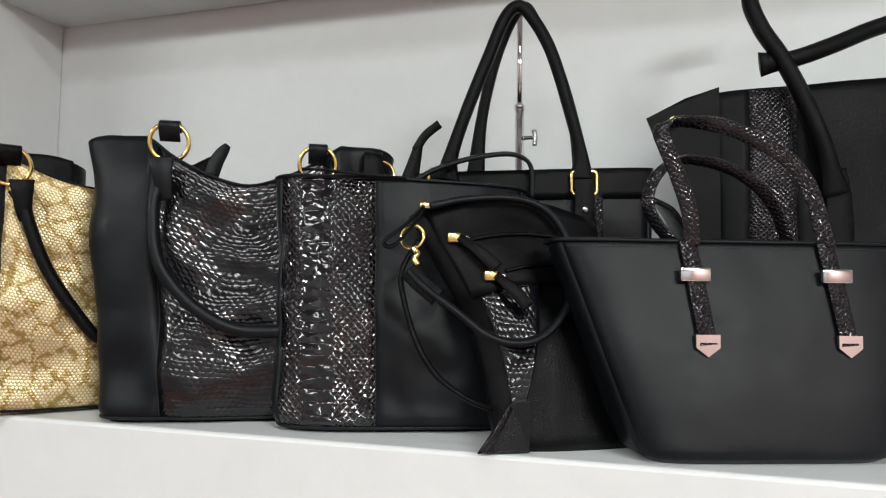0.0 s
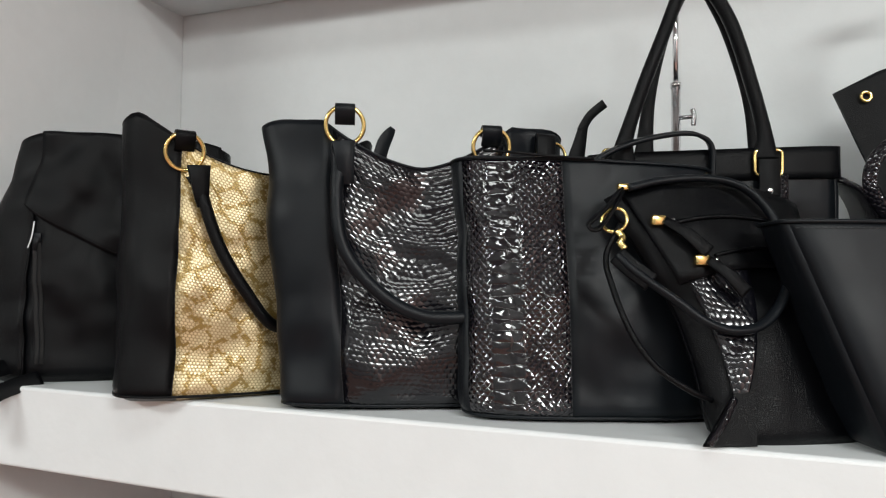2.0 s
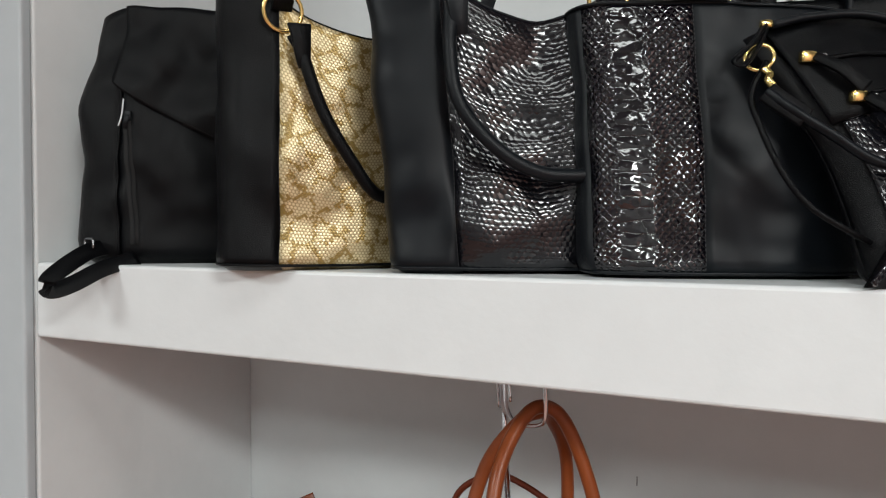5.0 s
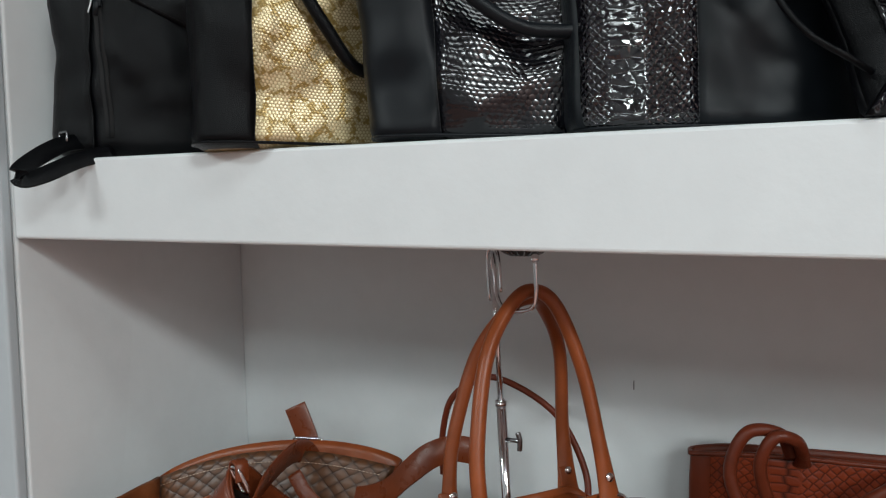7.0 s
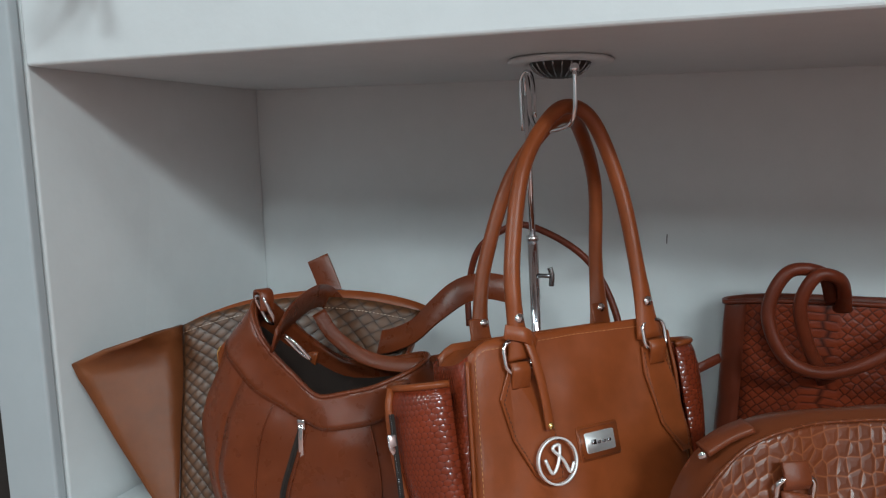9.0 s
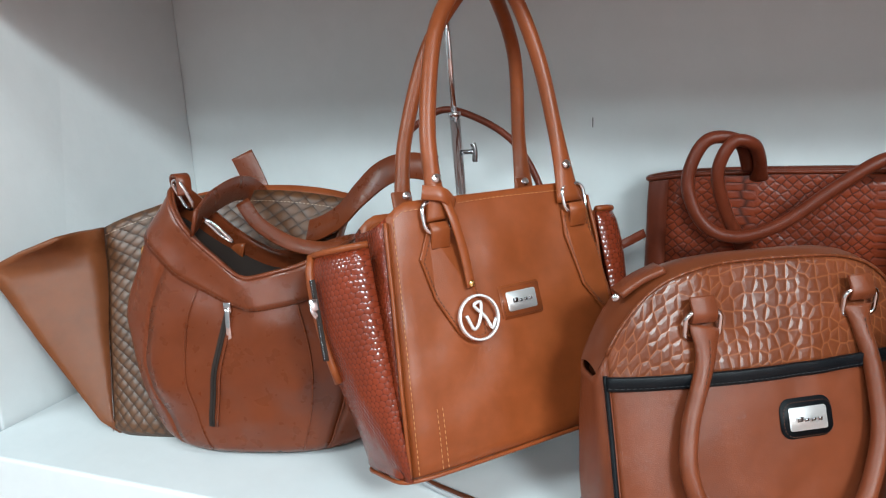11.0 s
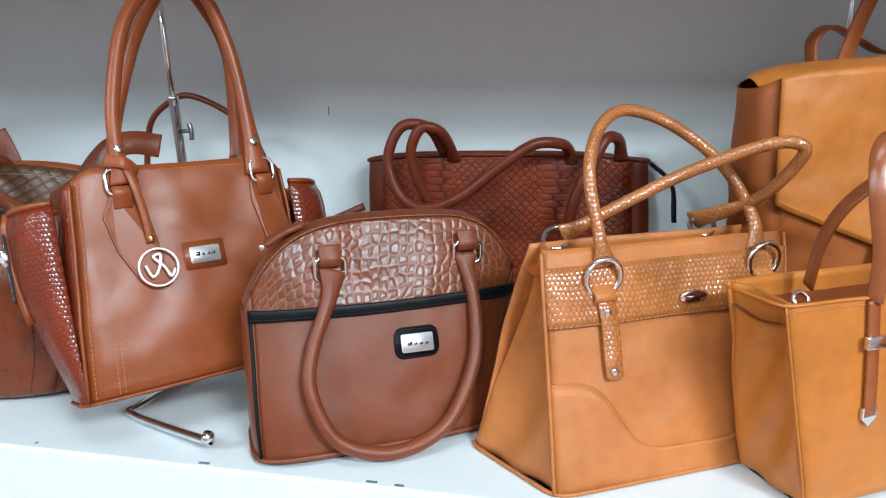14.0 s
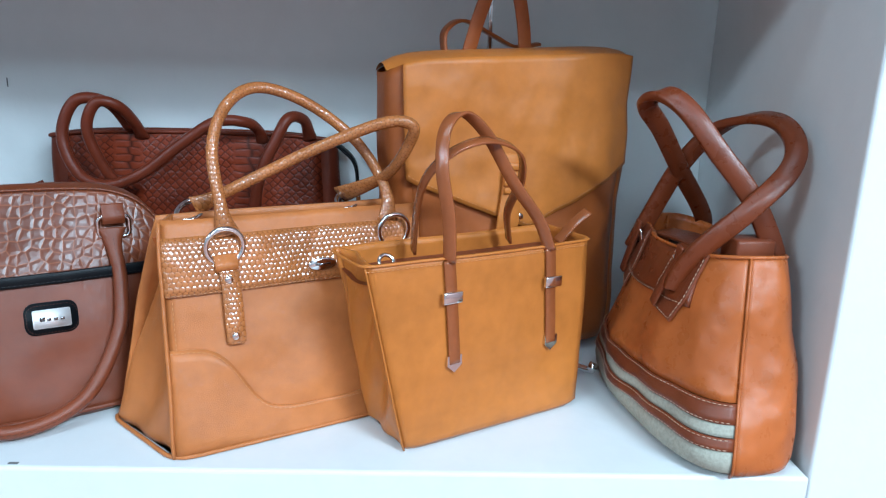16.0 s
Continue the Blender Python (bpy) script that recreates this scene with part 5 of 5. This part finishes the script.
def maroon_tote():
    t = thing("tote_bag", pose(-0.010, 1.080, LOW, 0, 0, 4), "maroon snake-embossed leather tote with looping rolled handles", "handbag", BROWNS)
    b = Body((-0.055, 0.40), (-0.045, 0.385), (0.070, 0.030), 0.300, 0.03, 5.5, lambda s: 0.298 - 0.01 * abs(s) ** 4, 0.004, 0.003, 12, 0.01)
    a, c = b.u_at(-0.88), b.u_at(0.88)
    shell(b, t, [("front_panel", a, c, MAROON_SCALE, "snake-embossed front"), ("end_panel", c, 0.5, MAROON, ""), ("back_panel", 0.5, 1.0, MAROON, ""), ("end_panel", 0.0, a, MAROON, "")], LINING_AND_SHADE, (0.97, 0.003, MAROON))
    part("rim_binding", sweep(b.hoop(0.99, 90, 0.001), disc(0.0035, 6), True), MAROON, t)
    handle_round("handle", [(0.075, -0.004, 0.20), (0.050, -0.02, 0.245), (0.035, -0.03, 0.300), (0.050, -0.03, 0.338), (0.075, -0.02, 0.335), (0.088, 0.005, 0.312), (0.092, 0.03, 0.285)], 0.0080, MAROON, t, ends=0.5)
    handle_round("handle", [(0.080, 0.02, 0.300), (0.060, -0.012, 0.338), (0.020, -0.024, 0.340), (0.000, -0.030, 0.290), (0.020, -0.036, 0.238), (0.060, -0.040, 0.222), (0.110, -0.040, 0.240), (0.165, -0.036, 0.282), (0.215, -0.03, 0.315), (0.255, -0.010, 0.314), (0.268, 0.018, 0.300), (0.272, 0.03, 0.282)], 0.0082, MAROON, t, ends=0.3, label="rolled maroon handle looping over the rim")
    handle_round("handle", [(0.345, 0.030, 0.288), (0.338, 0.008, 0.318), (0.318, -0.018, 0.322), (0.30, -0.028, 0.29), (0.275, -0.03, 0.235), (0.262, -0.028, 0.16)], 0.0085, MAROON, t, ends=0.4)
    part("side_strap", strap([(-0.05, 0.01, 0.215), (-0.075, -0.01, 0.205), (-0.10, -0.02, 0.195)], 0.012, 0.004, (0, 0.3, 1)), MAROON, t)
    part("side_strap", strap([(0.385, 0.01, 0.285), (0.415, 0.0, 0.255), (0.42, -0.01, 0.20)], 0.016, 0.005, (0, 1, 0.2)), BLACK, t, "dark strap at the end")


def tan_handbag():
    t = thing("handbag", pose(0.254, 0.666, LOW, 0, 0, 30), "tan leather handbag with glossy snake top band and round rings", "handbag", BROWNS)
    b = Body((0.016, 0.318), (0.024, 0.326), (0.138, 0.040), 0.235, 0.068, 12.0, lambda s: 0.236, 0.003, 0.005, 10, 0.004, seed=3.3, flare=0.046)
    a, c = b.u_at(-0.975), b.u_at(0.975)
    shell(b, t, [("front_panel", a, c, TAN, ""), ("right_gusset", c, 0.5 + a, TAN, ""), ("back_panel", 0.5 + a, 1 - a, TAN, "")], LINING_AND_SHADE, (0.90, 0.006, RUST))
    part("left_gusset", tuck(b.patch(1 - a, 1 + a, nu=24, nv=30), 0.125, 0.068, 0.235, 0.024), TAN, t, "soft tan gusset folded inwards", 0.0028)
    band = part("snake_band", b.patch(a + 0.004, c - 0.004, 0.680, 0.930, 60, 8, 0.003), TAN_SCALE, t, "glossy snake-embossed band", 0.002)
    part("stitching", stitches(b.line([(a + 0.006, 0.688), (0.25, 0.688), (c - 0.006, 0.688)], 30, 0.0042)), THREAD, band)
    for u in (a, c):
        part("edge_piping", sweep(b.line([(u, 0.01), (u, 0.99)], 30, 0.0016), disc(0.0023, 6)), TAN, t)
    part("stitching", stitches(b.line([(a + 0.010, 0.02), (a + 0.010, 0.72)], 30, 0.0008)), THREAD, t)
    part("base_piping", sweep(b.hoop(0.012, 90, 0.0008), disc(0.0024, 6), True), TAN, t)
    # curved overlay at the foot
    part("curved_overlay", b.patch(a + 0.002, c - 0.002, 0.012, 1, 60, 8, 0.0016, high=lambda q: (0.032 + 0.076 / (1 + math.exp((q - 0.24) * 26))) / 0.236 + 0.10 * max(0, q - 0.6)), TAN, t, "curved stitched lower panel", 0.0015)
    part("stitching", stitches([b.at(a + (c - a) * q, (0.032 + 0.076 / (1 + math.exp((q - 0.24) * 26))) / 0.236 + 0.10 * max(0, q - 0.6) - 0.012, 0.0022) for q in [0.01 + 0.98 * i / 80 for i in range(81)]]), THREAD, t)
    for x in (0.092, 0.280):
        r = b.front(x, 0.208, 0.008)
        part("ring", ring(r, 0.0195, 0.0030, (1, 0, 0), (0, -0.1, 1)), CHROME, t, "round chrome ring")
        tongue = part("strap_tongue", strap([r + Vector((0, 0.002, -0.012)), r + Vector((0.001, -0.003, -0.022)), b.front(x + 0.001, 0.165, 0.006), b.front(x + 0.000, 0.120, 0.005), b.front(x + 0.000, 0.108, 0.005)], 0.020, 0.003, (1, 0, 0), size=lambda q: (1.0, 1.0) if q < 0.95 else (0.7, 1)), TAN_SCALE, t, "snake strap tongue")
        part("ring_keeper", strap([r + Vector((0, 0.004, -0.010)), r + Vector((0, -0.006, -0.020)), r + Vector((0, 0.002, -0.030))], 0.024, 0.004, (1, 0, 0)), TAN, t)
        for z in (0.174, 0.117):
            part("rivet", stud(b.front(x, z, 0.0075), 0.0044, (0, -1, 0)), CHROME, tongue, "chrome rivet")
        part("rear_ring", ring((x - 0.024, 0.118, 0.236), 0.016, 0.0028, (1, 0.2, 0.3), (0, 1, 0.5)), CHROME, t, "round chrome ring")
    p = b.front(0.193, 0.178, 0.0055)
    oval = [p + Vector((0.017 * math.cos(k * math.pi / 12), 0, 0.0075 * math.sin(k * math.pi / 12))) for k in range(24)]
    badge = part("metal_badge", slab(oval[::-1], 0.002, (1, 0, 0), (0, 0, 1)), CHROME, t, "oval metal badge")
    part("engraving", box(p.x - 0.009, p.x + 0.009, p.y - 0.0026, p.y - 0.0018, p.z - 0.0012, p.z + 0.0012), STEEL, badge, "engraved bar")
    handle_round("handle", [(0.092, 0.056, 0.218), (0.088, 0.064, 0.250), (0.088, 0.088, 0.308), (0.112, 0.112, 0.352), (0.152, 0.125, 0.370), (0.208, 0.118, 0.352), (0.260, 0.096, 0.308), (0.286, 0.074, 0.255), (0.284, 0.060, 0.218)], 0.0065, TAN_SCALE, t, ends=1.2, label="snake-embossed rolled handle")
    handle_round("handle", [(0.071, 0.110, 0.240), (0.100, 0.106, 0.254), (0.150, 0.098, 0.278), (0.206, 0.080, 0.306), (0.262, 0.040, 0.334), (0.288, 0.018, 0.336), (0.294, 0.024, 0.318), (0.286, 0.070, 0.272), (0.252, 0.130, 0.240)], 0.0068, TAN_SCALE, t, ends=1.0, label="snake-embossed rolled handle fallen forward")
    return t


def buckle_tote_ochre():
    t = thing("tote_bag", pose(0.498, 0.697, LOW, 0, 0, 30), "ochre leather tote with glossy brown buckle straps", "handbag", BROWNS)
    b = Body((-0.001, 0.244), (-0.046, 0.250), (0.094, 0.086), 0.208, 0.004, 13.0, lambda s: 0.209, 0.002, 0.0045, 10, 0.006, seed=2.5)
    a, c = b.u_at(-0.975), b.u_at(0.975)
    shell(b, t, [("front_panel", a, c, ORANGE, ""), ("right_gusset", c, 0.5 + a, ORANGE, ""), ("back_panel", 0.5 + a, 1 - a, ORANGE, "")], RUST, (0.90, 0.006, CHESTNUT))
    part("left_gusset", tuck(b.patch(1 - a, 1 + a, nu=20, nv=30), 0.09, 0.004, 0.208, 0.016), ORANGE, t, "gusset folded inwards", 0.0028)
    part("rim_binding", sweep(b.hoop(0.995, 90, 0.0008), disc(0.0018, 6), True), ORANGE, t)
    part("stitching", stitches(b.line([(a, 0.968), (0.25, 0.968), (c, 0.968)], 30, 0.0008)), THREAD, t)
    part("side_seam", sweep(b.line([(a, 0.01), (a, 0.99)], 30, 0.0006), disc(0.0012, 5)), ORANGE, t)
    for x in (0.050, 0.178):
        buckle_strap(b, t, x, 0.094, 0.206, 0.0135, TAN_PATENT, 0.008)
    part("handle", strap([b.front(0.050, 0.204, 0.004), (0.044, -0.004, 0.250), (0.038, 0.002, 0.300), (0.048, 0.014, 0.338), (0.072, 0.020, 0.352), (0.100, 0.016, 0.330), (0.130, 0.006, 0.280), (0.160, -0.002, 0.240), b.front(0.176, 0.204, 0.004)], 0.0135, 0.003, lambda q: (0.65, -0.75, 0.1)), TAN_PATENT, t, "flat glossy brown handle")
    part("handle", strap([(0.045, 0.070, 0.200), (0.040, 0.055, 0.250), (0.038, 0.030, 0.290), (0.062, 0.012, 0.318), (0.100, 0.008, 0.326), (0.140, 0.014, 0.312), (0.158, 0.030, 0.280), (0.160, 0.055, 0.240), (0.175, 0.070, 0.200)], 0.0150, 0.003, lambda q: (0.2, 0.95, 0.3)), TAN_PATENT, t, "flat glossy brown handle")
    part("zip_end", strap([(0.225, 0.04, 0.200), (0.245, 0.035, 0.222), (0.262, 0.03, 0.236)], 0.014, 0.003, (0.3, 0.6, 0.5)), TAN_PATENT, t, "zip end standing up")
    part("inner_ring", ring((-0.012, 0.022, 0.206), 0.008, 0.002, (1, 0, 0), (0, 0.6, 1)), CHROME, t)
    return t


def backpack_ochre():
    t = thing("backpack", pose(0.614, 0.930, LOW + 0.004, 0, 0, 22), "ochre leather backpack with pointed flap, hung on a stand", "backpack", BROWNS)
    b = Body((-0.135, 0.215), (-0.156, 0.206), (0.13, 0.085), 0.425, 0.0, 4.0, lambda s: 0.413 + 0.012 * s - 0.014 * abs(s) ** 8, 0.008, 0.006, 11, 0.03, seed=7.1)
    u0, u1 = b.u_at(-0.86), b.u_at(0.86)
    shell(b, t, [("front_panel", u0, u1, ORANGE_DARK, ""), ("right_gusset", u1, 0.5 + u0, ORANGE_DARK, ""), ("back_panel", 0.5 + u0, 1 - u0, ORANGE_DARK, ""), ("left_gusset", 1 - u0, 1 + u0, ORANGE_DARK, "")], LINING_AND_SHADE, (0.98, 0.004, ORANGE_DARK))
    vee = lambda q: 0.655 - 0.185 * (1 - abs(2 * q - 1)) ** 0.85
    fl = part("flap", b.patch(u0 - 0.004, u1 + 0.004, nu=60, nv=24, out=0.007, low=vee), ORANGE, t, "large pointed flap", 0.004)
    part("flap_top", b.cap(1.0, inner=-0.002, sink=-0.010, m=8), ORANGE, fl)
    part("stitching", stitches([b.at(u0 + (u1 - u0) * i / 60, vee(i / 60) + 0.012, 0.0085) for i in range(61)]), THREAD, fl)
    x = 0.012
    part("tongue", strap([b.front(x - 0.004, 0.292, 0.012), b.front(x - 0.006, 0.250, 0.012), b.front(x - 0.012, 0.205, 0.012), b.front(x - 0.014, 0.17, 0.008)], 0.030, 0.004, (1, 0, 0), size=lambda q: (0.95 + 0.1 * q, 1)), ORANGE, t, "closing tongue")
    for i in range(4):
        p = b.front(x - 0.004, 0.276 - 0.010 * i, 0.015)
        part("wrap", box(p.x - 0.016, p.x + 0.016, p.y - 0.003, p.y + 0.003, p.z - 0.0042, p.z + 0.0042, 0.0015), ORANGE, t)
    part("stud", stud((0.020, -0.014, 0.210), 0.0048, (0, -1, 0)), CHROME, t, "chrome closing stud")
    part("top_handle", strap([(-0.038, 0.04, 0.412), (-0.026, 0.035, 0.46), (-0.006, 0.03, 0.515), (0.006, 0.03, 0.530), (0.018, 0.03, 0.515), (0.036, 0.035, 0.46), (0.046, 0.04, 0.412)], 0.018, 0.004, (1, 0, 0)), ORANGE_DARK, t, "hanging loop handle")
    part("shoulder_strap", strap([(-0.062, 0.06, 0.410), (-0.060, 0.065, 0.440), (-0.030, 0.075, 0.456), (0.02, 0.085, 0.440), (0.055, 0.09, 0.428), (0.09, 0.08, 0.432)], 0.020, 0.004, (0.1, 1, 0.1)), ORANGE_DARK, t)


def striped_bag():
    m = pose(0.772, 0.652, LOW, 0, 0, -84)
    t = thing("handbag", m, "rust leather bag with olive canvas base, brown stripes and crossing handles", "handbag", BROWNS)
    b = Body((-0.325, 0.010), (-0.290, -0.062), (0.155, 0.085), 0.215, 0.056, 3.1, lambda s: 0.206 + 0.012 * s * s, 0.016, 0.012, 10, 0.02, seed=5.2)
    e = 0.5 - 0.026
    bands = ((0.0, 0.150, OLIVE, "olive canvas base"), (0.150, 0.205, CHESTNUT, "brown stripe"), (0.205, 0.262, OLIVE, "olive canvas stripe"), (0.262, 0.350, CHESTNUT, "brown stripe"), (0.350, 1.0, RUST, "rust leather upper"))
    for v0, v1, material, label in bands:
        part("front_band", b.patch(0.0, e, v0, v1, 50, max(3, int(26 * (v1 - v0))), 0.0015 if material == CHESTNUT else 0.0), material, t, label, 0.003)
    for v in (0.157, 0.198, 0.270, 0.342):
        part("stitching", stitches(b.line([(0.01, v), (0.25, v), (e - 0.004, v)], 30, 0.0026)), PALE_THREAD, t)
    part("yoke", b.patch(0.04, 0.385, 0.74, 0.99, 40, 8, 0.003), BROWN, t, "brown leather yoke below the rim", 0.003)
    part("stitching", stitches(b.line([(0.05, 0.755), (0.25, 0.755), (0.375, 0.755)], 30, 0.0065)), PALE_THREAD, t)
    part("end_panel", b.patch(e, 0.66, 0, 1, 24, 30, 0.001), RUST, t, "folded rust end panel", 0.003)
    part("back_panel", b.patch(0.66, 1.0, 0, 1, 40, 26), RUST, t, "", 0.003)
    part("base", b.cap(0.0, inner=0.0), OLIVE, t)
    part("lining", b.cap(0.86, sink=0.01), LINING_AND_SHADE, t)
    part("seam", sweep(b.line([(e, 0.01), (e, 0.99)], 24, 0.0012), disc(0.0016, 6)), RUST, t)
    part("rim_binding", sweep(b.hoop(0.995, 80, 0.001), disc(0.0022, 6), True), RUST, t)
    part("inner_flap", strap([(-0.27, 0.085, 0.198), (-0.20, 0.084, 0.206), (-0.13, 0.086, 0.206), (-0.085, 0.09, 0.202)], 0.034, 0.004, (0, 1, 0.15)), CHESTNUT, t, "brown closing flap")
    part("end_tab", box(-0.112, -0.078, 0.078, 0.122, 0.200, 0.230, 0.003), CHESTNUT, t)
    for x in (-0.250, -0.122):
        pts = [b.front(x + d, h, 0.003) for d, h in ((-0.026, 0.212), (-0.026, 0.165), (-0.012, 0.140), (0.022, 0.135), (0.030, 0.165), (0.030, 0.212))]
        patch = part("handle_patch", slab(pts[::-1], 0.003, (1, 0, 0), (0, 0, 1)), CHESTNUT, t, "stitched brown handle patch", smooth=False)
        mid = sum(pts, Vector()) / len(pts)
        part("stitching", stitches([p.lerp(mid, 0.08) + Vector((0, -0.0035, 0)) for p in pts]), PALE_THREAD, patch)
        r = b.front(x, 0.196, 0.010)
        part("buckle", loop_frame(r, 0.022, 0.018, 0.0020, (1, 0, 0), (0, -0.2, 1), 0.004), CHROME, t, "chrome buckle")
        part("buckle_strap", strap([r + Vector((0.004, -0.002, 0.02)), r + Vector((0, -0.004, 0)), b.front(x - 0.008, 0.168, 0.012), b.front(x - 0.014, 0.145, 0.010)], 0.013, 0.003, (1, 0, 0)), CHESTNUT, t)
    inv = m.inverted()
    line1 = [inv @ Vector(p) for p in ((0.890, 0.950, 0.990), (0.880, 0.930, 1.030), (0.832, 0.895, 1.090), (0.790, 0.860, 1.143), (0.762, 0.835, 1.172), (0.772, 0.812, 1.184), (0.793, 0.792, 1.169), (0.824, 0.772, 1.126), (0.860, 0.760, 1.080), (0.886, 0.752, 1.028), (0.890, 0.750, 1.000))]
    line2 = [inv @ Vector(p) for p in ((0.790, 0.925, 0.985), (0.806, 0.915, 1.031), (0.829, 0.895, 1.095), (0.858, 0.875, 1.141), (0.884, 0.845, 1.159), (0.902, 0.808, 1.158), (0.906, 0.775, 1.138), (0.893, 0.755, 1.110), (0.853, 0.746, 1.070), (0.812, 0.752, 1.028), (0.795, 0.762, 0.998), (0.790, 0.768, 0.975))]
    for line in (line1, line2):
        h = part("handle", strap(line, 0.022, 0.010, lambda q: (0.25, 0.85, 0.25), 10), BROWN, t, "brown handle with pale stitching")
        sm = smooth_line(line, 10)
        part("stitching", stitches([p + Vector((-0.003, -0.0092, -0.002)) for p in sm[2:-2]]), PALE_THREAD, h)


def shelf_spotlight():
    t = thing("recessed_spotlight", pose(-0.240, 0.918, 1.4012, 180, 0, 0), "unlit round recessed spotlight in the shelf underside", "ceiling light")
    part("trim_ring", sweep(circle((0, 0, 0.003), 0.046, (1, 0, 0), (0, 1, 0), 40), disc(0.014, 10, 0.0035), True, wide=lambda q: (math.cos(2 * math.pi * q), math.sin(2 * math.pi * q), 0.0)), PAINT, t, "white trim ring")
    part("reflector", sweep([Vector((0, 0, 0.0005 + 0.0205 * i / 8)) for i in range(9)], disc(0.034, 30), size=lambda q: math.sqrt(1.02 - 0.9 * q * q)), SHADE_AND_REFLECTOR, t, "dark faceted reflector")
    for k in range(20):
        a = 2 * math.pi * k / 20
        arc = [(0.0342 * math.sqrt(1.02 - 0.9 * q * q), 0.0005 + 0.0207 * q) for q in (0.15, 0.4, 0.6, 0.8, 0.95)]
        part("rib", sweep([(w * math.cos(a), w * math.sin(a), h) for w, h in arc], disc(0.0013, 5)), STEEL, t)


def wall_marks():
    t = tagged(part("wall_mark", box(-0.1412, -0.1398, 1.1585, 1.1605, 1.162, 1.176, 0.0003), CHIP), "small dark scratch on the back wall", "wall mark")
    for x, y, w in ((-0.113, 0.672, 0.013), (0.078, 0.672, 0.012), (0.108, 0.671, 0.010), (-0.33, 0.675, 0.004)):
        tagged(part("paint_chip", box(x - w / 2, x + w / 2, y - 0.002, y + 0.002, LOW - 0.001, LOW + 0.0005, 0.0004), CHIP), "small dark paint chip on the shelf edge", "paint chip", "paint chips")


backpack_black()
gold_tote()
snake_tote()
python_tote()
hung_bag_black()
shoulder_bag_black()
buckle_tote_black()
big_tote_black()
hanging_stand("hanging_stand", 0.05, 1.066, UP, 0.56, 0.405, [(0, -0.02, 0.006), (0.0, -0.10, 0.006)])
woven_tote()
hobo_bag()
hung_handbag()
dome_bag()
maroon_tote()
tan_handbag()
buckle_tote_ochre()
backpack_ochre()
striped_bag()
hanging_stand("hanging_stand", -0.252, 0.925, LOW, 0.575, 0.388, [(0.000, -0.06, 0.006), (-0.012, -0.150, 0.006), (-0.004, -0.176, 0.006), (0.126, -0.229, 0.007), (0.134, -0.232, 0.012)],
              [(0, 0, 0.52), (0.0, -0.002, 0.560), (0.003, -0.012, 0.576), (0.010, -0.026, 0.566), (0.014, -0.034, 0.530), (0.030, -0.050, 0.512), (0.062, -0.064, 0.514), (0.072, -0.072, 0.530), (0.074, -0.074, 0.572)], -3.0)
hanging_stand("hanging_stand", 0.60, 1.06, LOW, 0.60, 0.40, [(0.05, -0.06, 0.006), (0.135, -0.15, 0.008), (0.143, -0.158, 0.014)])
shelf_spotlight()
wall_marks()
